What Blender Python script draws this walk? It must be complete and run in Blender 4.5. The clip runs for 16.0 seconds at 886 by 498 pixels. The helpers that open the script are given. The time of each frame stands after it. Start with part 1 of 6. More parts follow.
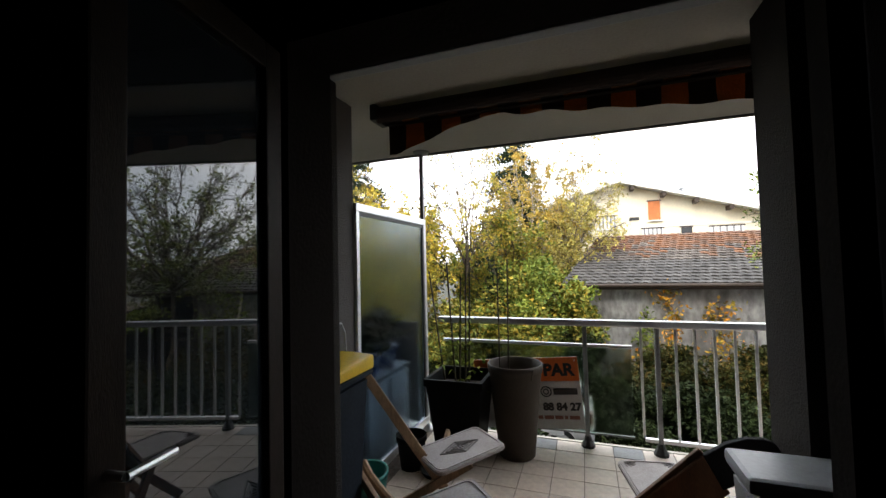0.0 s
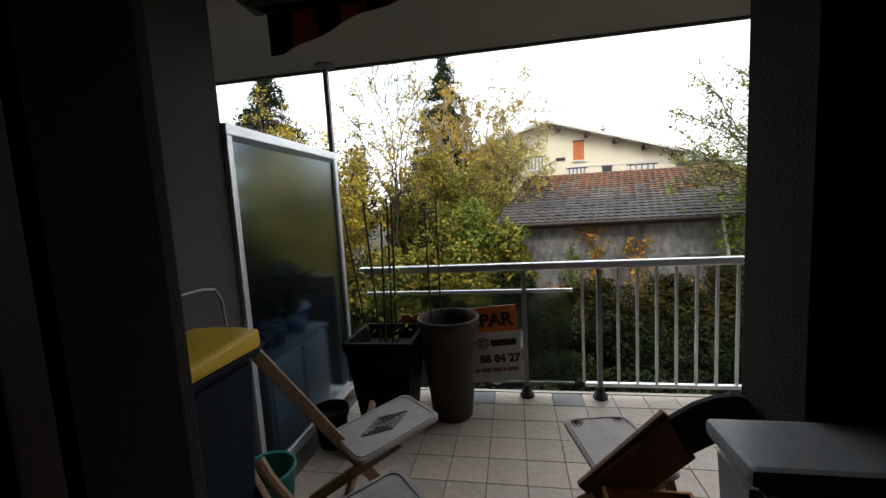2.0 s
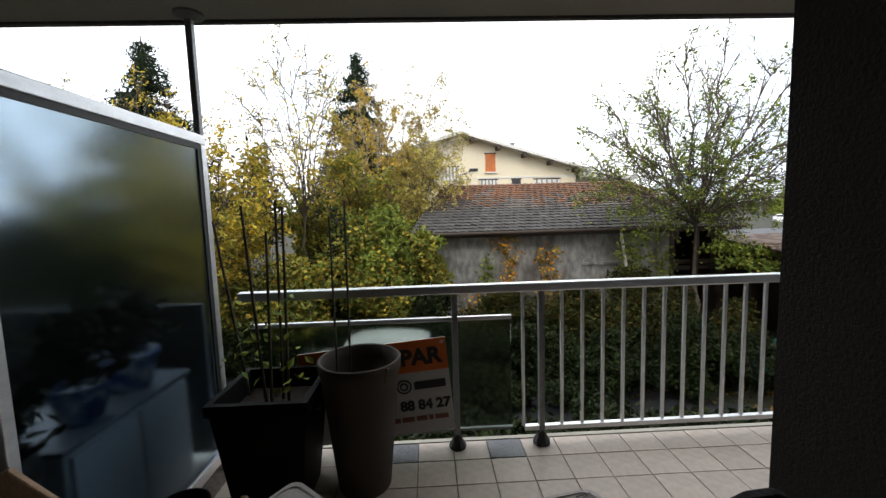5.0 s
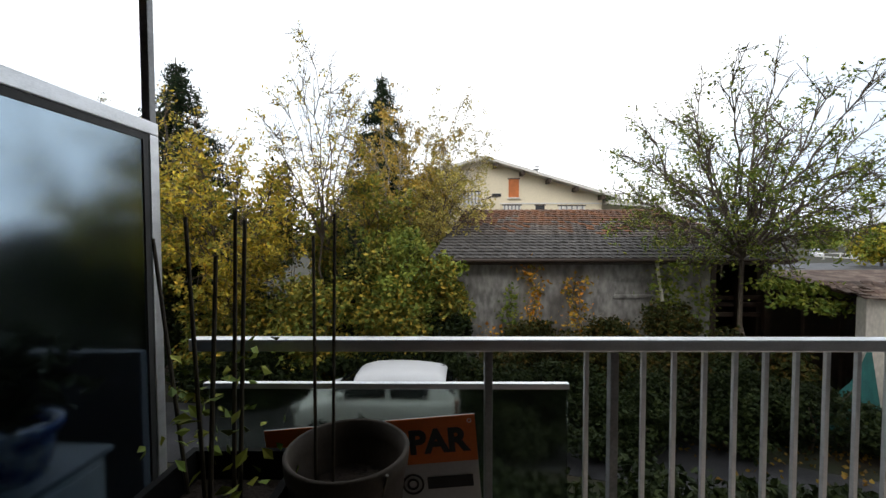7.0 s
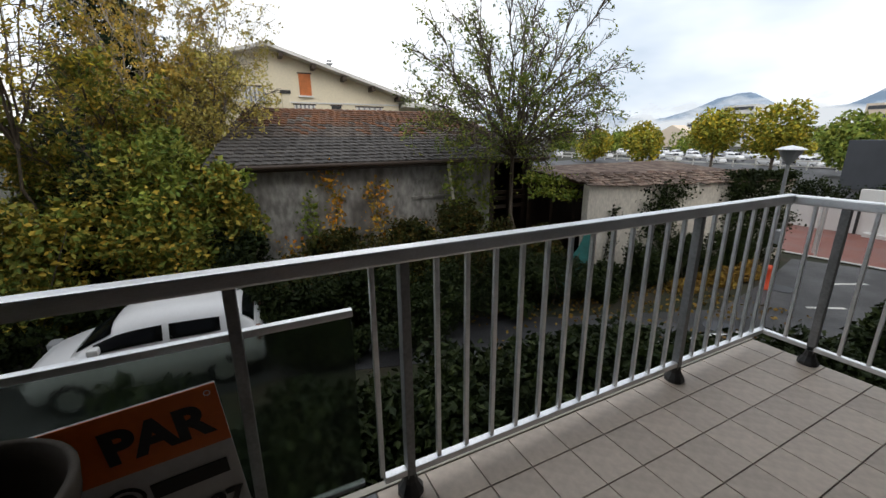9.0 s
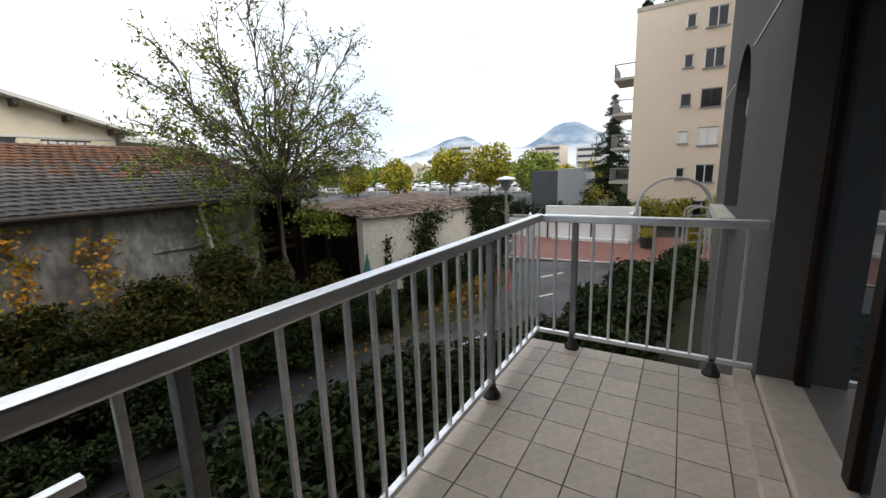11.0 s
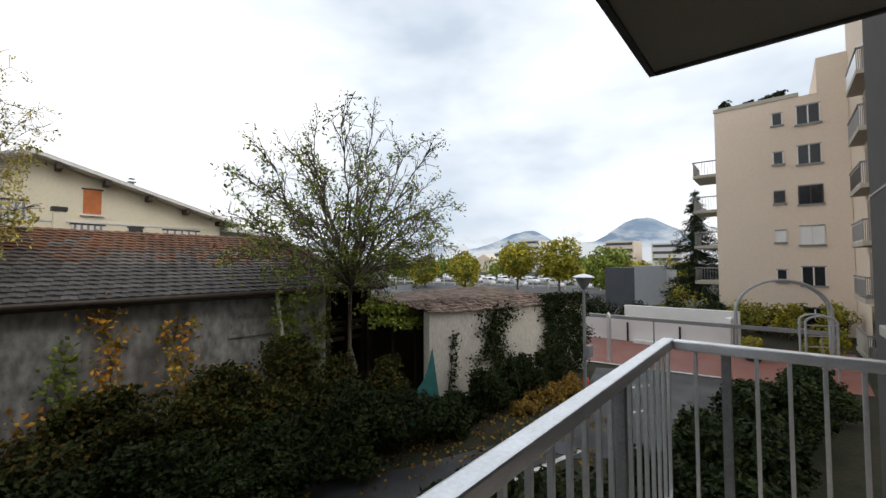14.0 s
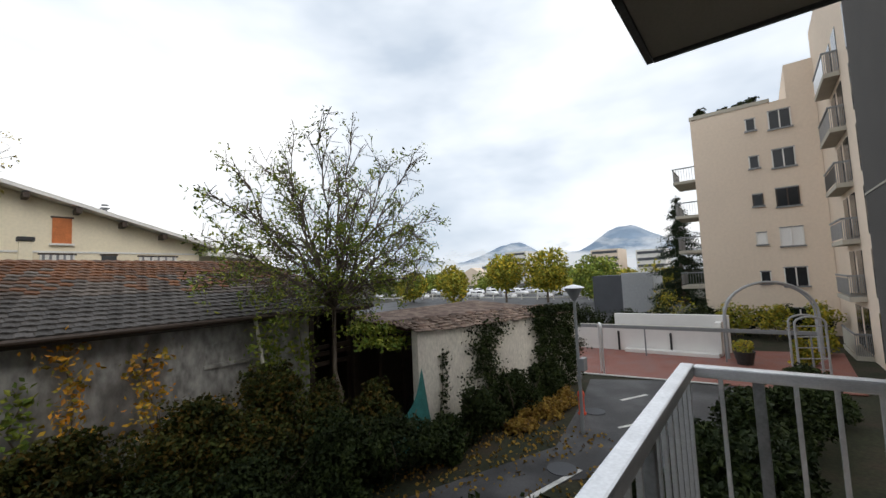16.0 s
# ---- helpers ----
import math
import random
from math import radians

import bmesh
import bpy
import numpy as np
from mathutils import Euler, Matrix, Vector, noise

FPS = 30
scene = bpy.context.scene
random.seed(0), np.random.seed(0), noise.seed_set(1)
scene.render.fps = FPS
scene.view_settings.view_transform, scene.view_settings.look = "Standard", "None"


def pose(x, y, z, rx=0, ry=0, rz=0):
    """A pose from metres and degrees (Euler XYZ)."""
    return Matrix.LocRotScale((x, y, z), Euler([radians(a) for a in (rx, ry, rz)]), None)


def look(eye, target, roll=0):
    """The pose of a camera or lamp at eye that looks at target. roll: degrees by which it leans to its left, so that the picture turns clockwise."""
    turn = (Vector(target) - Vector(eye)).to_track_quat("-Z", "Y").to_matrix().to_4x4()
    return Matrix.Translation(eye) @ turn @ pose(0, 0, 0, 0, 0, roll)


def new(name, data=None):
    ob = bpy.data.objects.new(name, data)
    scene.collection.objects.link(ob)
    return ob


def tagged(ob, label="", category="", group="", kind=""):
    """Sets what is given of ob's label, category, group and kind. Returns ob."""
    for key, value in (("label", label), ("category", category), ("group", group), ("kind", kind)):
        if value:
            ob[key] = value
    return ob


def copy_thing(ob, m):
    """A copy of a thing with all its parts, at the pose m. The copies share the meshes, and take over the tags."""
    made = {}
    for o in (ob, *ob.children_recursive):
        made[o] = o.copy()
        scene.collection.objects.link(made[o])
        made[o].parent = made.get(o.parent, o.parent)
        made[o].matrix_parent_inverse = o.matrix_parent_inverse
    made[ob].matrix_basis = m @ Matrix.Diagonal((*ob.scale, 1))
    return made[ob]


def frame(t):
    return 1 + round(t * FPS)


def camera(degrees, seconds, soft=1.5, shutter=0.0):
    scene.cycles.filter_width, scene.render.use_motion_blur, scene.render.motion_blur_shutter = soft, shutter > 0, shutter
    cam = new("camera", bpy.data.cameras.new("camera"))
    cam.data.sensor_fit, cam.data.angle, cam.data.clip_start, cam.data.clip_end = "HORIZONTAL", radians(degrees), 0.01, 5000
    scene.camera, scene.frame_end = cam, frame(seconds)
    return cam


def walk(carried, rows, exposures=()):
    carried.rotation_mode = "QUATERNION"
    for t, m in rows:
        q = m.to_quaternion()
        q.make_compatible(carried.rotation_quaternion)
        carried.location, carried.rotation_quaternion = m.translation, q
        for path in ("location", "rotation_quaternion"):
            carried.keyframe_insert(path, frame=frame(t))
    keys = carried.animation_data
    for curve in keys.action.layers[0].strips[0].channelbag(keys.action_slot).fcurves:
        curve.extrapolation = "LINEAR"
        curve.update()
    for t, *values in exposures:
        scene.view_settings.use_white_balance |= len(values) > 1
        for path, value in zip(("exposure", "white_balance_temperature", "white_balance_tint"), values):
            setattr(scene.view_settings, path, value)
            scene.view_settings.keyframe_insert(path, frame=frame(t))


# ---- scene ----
cam = camera(96.0, 16.0)
PATH = [
    (0, (-0.348, 0.140, 1.405), (-1.016, 2.024, 1.479), -1.4),
    (0.5, (-0.375, 0.315, 1.398), (-0.706, 2.287, 1.370), -2.8),
    (1, (-0.468, 0.391, 1.381), (-0.705, 2.370, 1.211), -5.4),
    (1.5, (-0.472, 0.503, 1.365), (-0.746, 2.466, 1.101), -5.0),
    (2, (-0.418, 0.634, 1.372), (-0.774, 2.590, 1.158), -3.3),
    (2.5, (-0.418, 0.734, 1.369), (-0.656, 2.701, 1.094), -2.7),
    (3, (-0.498, 0.864, 1.386), (-0.546, 2.853, 1.185), -4.2),
    (3.5, (-0.535, 0.942, 1.369), (-0.342, 2.918, 1.128), -3.1),
    (4, (-0.489, 1.025, 1.374), (-0.364, 3.014, 1.197), -1.5),
    (4.2, (-0.473, 1.053, 1.369), (-0.401, 3.042, 1.175), -1.8),
    (6.3, (-0.576, 1.557, 1.379), (-0.497, 3.546, 1.184), -1.5),
    (6.5, (-0.567, 1.631, 1.378), (-0.538, 3.627, 1.252), -2.1),
    (7, (-0.533, 1.820, 1.362), (-0.555, 3.818, 1.291), -0.1),
    (7.5, (-0.556, 1.970, 1.322), (-0.518, 3.958, 1.102), -0.7),
    (8, (-0.528, 2.074, 1.306), (-0.273, 4.016, 0.904), -2.3),
    (8.5, (-0.407, 2.152, 1.321), (0.181, 4.036, 0.998), 0.4),
    (9, (-0.310, 2.245, 1.278), (0.558, 3.966, 0.746), -0.5),
    (9.5, (-0.300, 2.289, 1.269), (0.828, 3.798, 0.599), -2.2),
    (10, (-0.336, 2.317, 1.269), (1.130, 3.520, 0.633), -2.8),
    (10.2, (-0.325, 2.379, 1.246), (1.238, 3.472, 0.642), -2.5),
    (12.3, (-0.151, 2.634, 1.334), (1.520, 3.724, 1.249), -3.3),
    (12.5, (-0.149, 2.680, 1.330), (1.492, 3.817, 1.259), -4.0),
    (13, (-0.072, 2.766, 1.339), (1.503, 3.997, 1.335), -4.0),
    (13.5, (0.041, 2.848, 1.363), (1.518, 4.198, 1.427), -2.2),
    (14, (0.087, 2.919, 1.359), (1.619, 4.206, 1.434), -0.2),
    (14.5, (0.141, 3.007, 1.373), (1.809, 4.108, 1.499), -2.1),
    (15, (0.182, 3.093, 1.396), (1.864, 4.169, 1.554), -2.8),
    (15.5, (0.254, 3.108, 1.397), (1.877, 4.265, 1.595), -3.1),
    (16, (0.372, 3.090, 1.395), (1.942, 4.323, 1.543), -2.6),
]
EXPOSURES = [(0.0, 1.3), (0.5, 0.45), (1.0, 0.35), (1.5, 0.5), (4.0, 0.45), (6.5, 0.15), (7.0, -0.1), (7.5, -0.4), (8.0, -0.3), (9.0, -0.35), (9.5, -0.05), (10.0, 0.05), (12.5, -0.4), (16.0, -0.5)]
walk(cam, [(t, look(eye, target, roll)) for t, eye, target, roll in PATH], EXPOSURES)

# ---- world and light ----
SUN_EL, SUN_AZ = 42.0, 200.0
world = bpy.data.worlds.new("sky")
scene.world = world
world.use_nodes = True
wn, wl = world.node_tree.nodes, world.node_tree.links
wn.clear()
sky = wn.new("ShaderNodeTexSky")
sky.sky_type, sky.sun_disc = "NISHITA", False
sky.sun_elevation, sky.sun_rotation = radians(SUN_EL), radians(SUN_AZ)
sky.dust_density, sky.air_density = 3.0, 1.0
b_sky = wn.new("ShaderNodeBackground")
b_sky.inputs[1].default_value = 0.10
wl.new(sky.outputs[0], b_sky.inputs[0])
wc = wn.new("ShaderNodeTexCoord")
wm = wn.new("ShaderNodeMapping")
wm.inputs["Scale"].default_value = (1.0, 1.0, 2.6)
wm.inputs["Location"].default_value = (0.35, 0.1, 0.4)
wl.new(wc.outputs["Generated"], wm.inputs[0])
wnoise = wn.new("ShaderNodeTexNoise")
wnoise.inputs["Scale"].default_value, wnoise.inputs["Detail"].default_value = 1.35, 5.0
wl.new(wm.outputs[0], wnoise.inputs[0])
wr = wn.new("ShaderNodeValToRGB")
wr.color_ramp.elements[0].position, wr.color_ramp.elements[0].color = 0.34, (0.48, 0.55, 0.64, 1)
wr.color_ramp.elements[1].position, wr.color_ramp.elements[1].color = 0.62, (1.0, 1.0, 1.0, 1)
mid = wr.color_ramp.elements.new(0.46)
mid.color = (0.72, 0.77, 0.83, 1)
wl.new(wnoise.outputs[0], wr.inputs[0])
b_cloud = wn.new("ShaderNodeBackground")
b_cloud.inputs[1].default_value = 2.0
wl.new(wr.outputs[0], b_cloud.inputs[0])
wmix = wn.new("ShaderNodeMixShader")
wmix.inputs[0].default_value = 0.88
wl.new(b_sky.outputs[0], wmix.inputs[1])
wl.new(b_cloud.outputs[0], wmix.inputs[2])
wout = wn.new("ShaderNodeOutputWorld")
wl.new(wmix.outputs[0], wout.inputs[0])
sun = new("sun", bpy.data.lights.new("sun", "SUN"))
sun.data.energy, sun.data.angle, sun.data.color = 1.1, radians(25), (1.0, 0.96, 0.9)
sun.matrix_world = Euler((radians(90 - SUN_EL), 0, radians(180 - SUN_AZ))).to_matrix().to_4x4()


# ---- materials ----
def mat(name, base, rough=0.7, var=0.25, scale=6.0, fine=60.0, bump=0.2, metal=0.0, second=None, island=None, obj=0.0, spec=0.5, trans=0.0, ior=1.45, stretch=(1, 1, 1)):
    """A node material: base colour with stains at two scales, bump, and optional colour by island or by object."""
    m = bpy.data.materials.new(name)
    m.use_nodes = True
    n, l = m.node_tree.nodes, m.node_tree.links
    p = n["Principled BSDF"]
    p.inputs["Roughness"].default_value = rough
    p.inputs["Metallic"].default_value = metal
    p.inputs["Specular IOR Level"].default_value = spec
    p.inputs["Transmission Weight"].default_value = trans
    p.inputs["IOR"].default_value = ior
    tc, mp = n.new("ShaderNodeTexCoord"), n.new("ShaderNodeMapping")
    mp.inputs["Scale"].default_value = stretch
    l.new(tc.outputs["Object"], mp.inputs[0])
    big, small = n.new("ShaderNodeTexNoise"), n.new("ShaderNodeTexNoise")
    for t, s, d in ((big, scale, 5.0), (small, fine, 3.0)):
        t.inputs["Scale"].default_value, t.inputs["Detail"].default_value = s, d
        l.new(mp.outputs[0], t.inputs[0])
    src = None
    if island:
        geo, ramp = n.new("ShaderNodeNewGeometry"), n.new("ShaderNodeValToRGB")
        ramp.color_ramp.elements[0].color = (*island[0], 1)
        ramp.color_ramp.elements[1].color = (*island[-1], 1)
        for i, c in enumerate(island[1:-1]):
            ramp.color_ramp.elements.new((i + 1) / (len(island) - 1)).color = (*c, 1)
        l.new(geo.outputs["Random Per Island"], ramp.inputs[0])
        src = ramp.outputs[0]
    elif second:
        mx, rp = n.new("ShaderNodeMix"), n.new("ShaderNodeValToRGB")
        mx.data_type = "RGBA"
        mx.inputs[6].default_value, mx.inputs[7].default_value = (*base, 1), (*second, 1)
        rp.color_ramp.elements[0].position, rp.color_ramp.elements[1].position = 0.42, 0.62
        l.new(big.outputs[0], rp.inputs[0])
        l.new(rp.outputs[0], mx.inputs[0])
        src = mx.outputs[2]
    hsv = n.new("ShaderNodeHueSaturation")
    hsv.inputs["Color"].default_value = (*base, 1)
    if src:
        l.new(src, hsv.inputs["Color"])
    add = n.new("ShaderNodeMath")
    add.operation = "ADD"
    l.new(big.outputs[0], add.inputs[0])
    l.new(small.outputs[0], add.inputs[1])
    rng = n.new("ShaderNodeMapRange")
    rng.inputs[1].default_value, rng.inputs[2].default_value = 0.7, 1.3
    rng.inputs[3].default_value, rng.inputs[4].default_value = 1 - var, 1 + var
    l.new(add.outputs[0], rng.inputs[0])
    val = rng.outputs[0]
    if obj:
        oi, r2, mu = n.new("ShaderNodeObjectInfo"), n.new("ShaderNodeMapRange"), n.new("ShaderNodeMath")
        r2.inputs[3].default_value, r2.inputs[4].default_value = 1 - obj, 1 + obj
        l.new(oi.outputs["Random"], r2.inputs[0])
        mu.operation = "MULTIPLY"
        l.new(val, mu.inputs[0])
        l.new(r2.outputs[0], mu.inputs[1])
        val = mu.outputs[0]
    l.new(val, hsv.inputs["Value"])
    l.new(hsv.outputs[0], p.inputs["Base Color"])
    if bump:
        bp = n.new("ShaderNodeBump")
        bp.inputs["Strength"].default_value, bp.inputs["Distance"].default_value = bump, 0.01
        l.new(small.outputs[0], bp.inputs["Height"])
        l.new(bp.outputs[0], p.inputs["Normal"])
    return m


M_tile = mat("floor_tile_glaze", (0.48, 0.40, 0.33), 0.42, 0.16, 2.2, 26, 0.06, obj=0.09)
M_tile_dark = mat("floor_tile_dark", (0.10, 0.105, 0.11), 0.35, 0.4, 12, 60, 0.1)
M_grout = mat("grout", (0.17, 0.14, 0.12), 0.9, 0.35, 3, 50, 0.3)
M_alu = mat("brushed_aluminium", (0.78, 0.79, 0.81), 0.36, 0.12, 9, 90, 0.04, metal=0.8, stretch=(1, 1, 4))
M_alu_dark = mat("weathered_aluminium", (0.26, 0.265, 0.27), 0.5, 0.2, 9, 80, 0.06, metal=0.6)
M_base = mat("black_post_foot", (0.03, 0.03, 0.03), 0.5, 0.3, 9, 80, 0.1)
M_render_wall = mat("rough_wall_render", (0.085, 0.078, 0.073), 0.9, 0.10, 2.2, 120, 0.6)
# near-black wall colour: the unlit room's darkness is put into the paint
M_room_shade = mat("room_wall_shade", (0.014, 0.0115, 0.010), 0.95, 0.12, 2, 60, 0.2, spec=0.05)
# shaded copy of the wall render, for faces turned from the daylight
M_render_shade = mat("wall_render_shade", (0.03, 0.026, 0.023), 0.95, 0.15, 2.2, 120, 0.5, spec=0.2)
M_wood_b = mat("red_brown_wood", (0.17, 0.075, 0.03), 0.6, 0.35, 6, 60, 0.25, stretch=(5, 5, 1))
M_slab = mat("painted_concrete_soffit", (0.44, 0.41, 0.345), 0.85, 0.08, 1.5, 70, 0.2)
M_slab_edge = mat("slab_edge_drip", (0.12, 0.12, 0.12), 0.8, 0.3, 5, 60, 0.3)
M_frost = mat("frosted_glass", (0.33, 0.42, 0.50), 0.20, 0.05, 4, 150, 0.05, trans=1.0, ior=1.15, spec=0.25)
M_panel = mat("milky_railing_glass", (0.40, 0.46, 0.41), 0.12, 0.12, 3, 90, 0.03, trans=0.95, ior=1.12)
M_glass = mat("window_glass", (0.02, 0.025, 0.03), 0.02, 0.05, 2, 20, 0.0, spec=0.75, ior=1.6)
M_frame_dark = mat("dark_wood_frame", (0.016, 0.010, 0.007), 0.6, 0.3, 6, 70, 0.15, spec=0.15, stretch=(6, 6, 1))
M_pot_taupe = mat("taupe_plastic", (0.055, 0.044, 0.034), 0.65, 0.12, 5, 80, 0.06, spec=0.25)
M_pot_black = mat("black_plastic", (0.006, 0.006, 0.006), 0.7, 0.3, 5, 80, 0.08, spec=0.15)
M_soil = mat("potting_soil", (0.03, 0.022, 0.016), 0.95, 0.5, 20, 90, 0.8)
M_stake = mat("dark_bamboo_stake", (0.045, 0.035, 0.02), 0.6, 0.3, 20, 90, 0.2)
M_wood = mat("weathered_teak", (0.30, 0.19, 0.11), 0.6, 0.35, 6, 60, 0.25, stretch=(5, 5, 1))
M_wood_dark = mat("dark_stained_wood", (0.05, 0.032, 0.022), 0.5, 0.3, 6, 60, 0.2)
M_grey_panel = mat("grey_chair_panel", (0.33, 0.29, 0.27), 0.55, 0.18, 8, 90, 0.15)
M_emboss = mat("embossed_dark_motif", (0.15, 0.13, 0.12), 0.6, 0.2, 20, 90, 0.2)
M_yellow = mat("yellow_lid_plastic", (0.62, 0.40, 0.02), 0.45, 0.12, 5, 70, 0.06)
M_bin = mat("dark_blue_bin_plastic", (0.008, 0.012, 0.018), 0.7, 0.25, 6, 70, 0.08, spec=0.15)
M_teal = mat("teal_plastic", (0.01, 0.17, 0.14), 0.4, 0.2, 6, 70, 0.05)
M_white_pl = mat("grey_white_plastic", (0.34, 0.35, 0.36), 0.4, 0.10, 5, 70, 0.05)
M_card = mat("brown_cardboard", (0.40, 0.18, 0.055), 0.8, 0.2, 5, 60, 0.15)
M_black_matt = mat("black_matt", (0.012, 0.011, 0.011), 0.9, 0.4, 9, 120, 0.4)
M_orange = mat("orange_sign_print", (0.62, 0.13, 0.015), 0.45, 0.08, 5, 60, 0.03)
M_signwhite = mat("white_sign_board", (0.5, 0.5, 0.5), 0.45, 0.08, 5, 60, 0.03)
M_ink = mat("black_ink", (0.015, 0.013, 0.013), 0.5, 0.1, 5, 60, 0.0)
M_ink_brown = mat("brown_ink", (0.22, 0.09, 0.06), 0.5, 0.1, 5, 60, 0.0)
M_awn_o = mat("awning_orange_stripe", (0.30, 0.11, 0.018), 0.9, 0.25, 8, 140, 0.4)
M_awn_d = mat("awning_dark_stripe", (0.028, 0.016, 0.010), 0.9, 0.25, 8, 140, 0.4)
M_blue_pot = mat("blue_white_ceramic", (0.05, 0.12, 0.36), 0.2, 0.3, 14, 60, 0.03, second=(0.55, 0.60, 0.66))
M_ground = mat("garden_soil_grass", (0.022, 0.026, 0.010), 0.95, 0.5, 0.9, 14, 0.8, second=(0.030, 0.022, 0.013))
M_asphalt = mat("wet_asphalt", (0.034, 0.034, 0.036), 0.55, 0.4, 0.7, 40, 0.3, second=(0.062, 0.062, 0.065), spec=0.3)
M_red_pave = mat("red_brown_paving", (0.26, 0.10, 0.075), 0.7, 0.3, 1.2, 20, 0.3, second=(0.20, 0.10, 0.085))
M_white_wall = mat("white_painted_wall", (0.78, 0.77, 0.75), 0.8, 0.08, 0.9, 40, 0.2)
M_barn = mat("stained_grey_concrete", (0.42, 0.405, 0.38), 0.92, 0.5, 1.3, 7, 0.6, second=(0.15, 0.14, 0.128), stretch=(1.0, 1, 0.5))
M_column = mat("weathered_white_plaster", (0.66, 0.62, 0.54), 0.9, 0.22, 1.3, 18, 0.5, second=(0.55, 0.51, 0.45), stretch=(1, 1, 0.4))
M_rooftile = mat("weathered_roof_tile", (0.075, 0.068, 0.064), 0.8, 0.45, 0.8, 22, 0.5, second=(0.14, 0.128, 0.118), obj=0.3)
M_rooftile_j = mat("weathered_roof_tile_mass", (0.12, 0.11, 0.1), 0.85, 0.35, 0.5, 9, 0.4, island=((0.062, 0.050, 0.044), (0.095, 0.076, 0.064), (0.14, 0.118, 0.102), (0.08, 0.062, 0.052)))
M_rooftile_r = mat("rust_coloured_roof_tile", (0.2, 0.1, 0.05), 0.85, 0.35, 0.6, 12, 0.4, island=((0.13, 0.055, 0.026), (0.19, 0.08, 0.034), (0.10, 0.056, 0.036), (0.16, 0.075, 0.038)))
M_house = mat("cream_house_render", (0.80, 0.71, 0.53), 0.9, 0.07, 0.4, 8, 0.2)
M_fascia = mat("white_roof_trim", (0.72, 0.70, 0.66), 0.7, 0.1, 1, 12, 0.1)
M_shut = mat("orange_wood_shutter", (0.55, 0.17, 0.05), 0.6, 0.2, 3, 20, 0.2)
M_winback = mat("dark_window_opening", (0.02, 0.022, 0.025), 0.15, 0.2, 2, 20, 0.0)
M_beige = mat("beige_block_render", (0.74, 0.62, 0.50), 0.9, 0.05, 0.25, 6, 0.2)
M_carw = mat("white_car_paint", (0.78, 0.78, 0.79), 0.22, 0.03, 2, 30, 0.0)
M_carglass = mat("dark_car_glass", (0.015, 0.017, 0.02), 0.04, 0.1, 2, 20, 0.0)
M_tyre = mat("black_tyre_rubber", (0.015, 0.015, 0.015), 0.8, 0.2, 8, 60, 0.2)
M_bark = mat("grey_brown_bark", (0.12, 0.095, 0.072), 0.9, 0.35, 5, 40, 0.8, stretch=(1, 1, 0.3))
M_birch = mat("pale_birch_bark", (0.38, 0.34, 0.29), 0.8, 0.4, 6, 40, 0.5)
M_leaf_g = mat("green_yellow_leaf", (0.045, 0.07, 0.014), 0.65, 0.45, 0.8, 3, 0.0, spec=0.2, island=((0.0946, 0.1474, 0.0294), (0.1786, 0.2406, 0.0419), (0.3151, 0.3244, 0.0528), (0.1149, 0.1786, 0.0342)))
M_leaf_y = mat("autumn_yellow_leaf", (0.14, 0.15, 0.025), 0.65, 0.45, 0.8, 3, 0.0, spec=0.2, island=((0.16, 0.19, 0.03), (0.42, 0.36, 0.04), (0.48, 0.34, 0.03), (0.13, 0.17, 0.028), (0.32, 0.31, 0.04), (0.20, 0.23, 0.035)))
M_leaf_m = mat("olive_gold_shrub_leaf", (0.05, 0.075, 0.015), 0.65, 0.45, 0.8, 3, 0.0, spec=0.2, island=((0.1120, 0.1680, 0.0336), (0.2240, 0.2688, 0.0490), (0.6720, 0.4480, 0.0672), (0.1456, 0.2016, 0.0406), (0.3808, 0.3360, 0.0630), (0.1008, 0.1456, 0.0308)))
M_leaf_u = mat("bramble_leaf", (0.022, 0.034, 0.009), 0.65, 0.45, 0.8, 3, 0.0, spec=0.2, island=((0.0198, 0.0306, 0.0080), (0.0450, 0.0586, 0.0126), (0.1350, 0.0810, 0.0162), (0.0270, 0.0414, 0.0100), (0.0720, 0.0720, 0.0144), (0.0180, 0.0270, 0.0080)))
M_leaf_gold = mat("golden_autumn_leaf", (0.3, 0.2, 0.03), 0.65, 0.4, 0.8, 3, 0.0, spec=0.2, island=((0.8000, 0.4950, 0.0522), (0.3300, 0.3094, 0.0619), (0.8000, 0.6188, 0.0619), (0.2063, 0.2475, 0.0454), (0.6188, 0.4125, 0.0619)))
M_leaf_brown = mat("brownish_olive_leaf", (0.2, 0.15, 0.04), 0.7, 0.4, 0.8, 3, 0.0, spec=0.15, island=((0.3672, 0.2984, 0.0810), (0.6885, 0.4590, 0.1026), (0.2295, 0.2295, 0.0580), (0.5508, 0.3443, 0.0810)))
M_leaf_o = mat("orange_vine_leaf", (0.3, 0.15, 0.03), 0.8, 0.6, 0.8, 3, 0.0, spec=0.12, island=((0.6895, 0.2636, 0.0406), (0.7706, 0.4462, 0.0608), (0.2636, 0.2434, 0.0515), (0.5070, 0.2434, 0.0608)))
M_leaf_d = mat("dark_hedge_leaf", (0.02, 0.036, 0.009), 0.65, 0.45, 0.8, 3, 0.0, spec=0.2, island=((0.0120, 0.0216, 0.0054), (0.0168, 0.0276, 0.0060), (0.0330, 0.0450, 0.0096), (0.0084, 0.0156, 0.0042)))
M_leaf_b = mat("birch_pale_leaf", (0.3, 0.27, 0.08), 0.65, 0.45, 0.8, 3, 0.0, spec=0.2, island=((0.420, 0.378, 0.112), (0.588, 0.462, 0.112), (0.308, 0.308, 0.084), (0.504, 0.364, 0.084)))
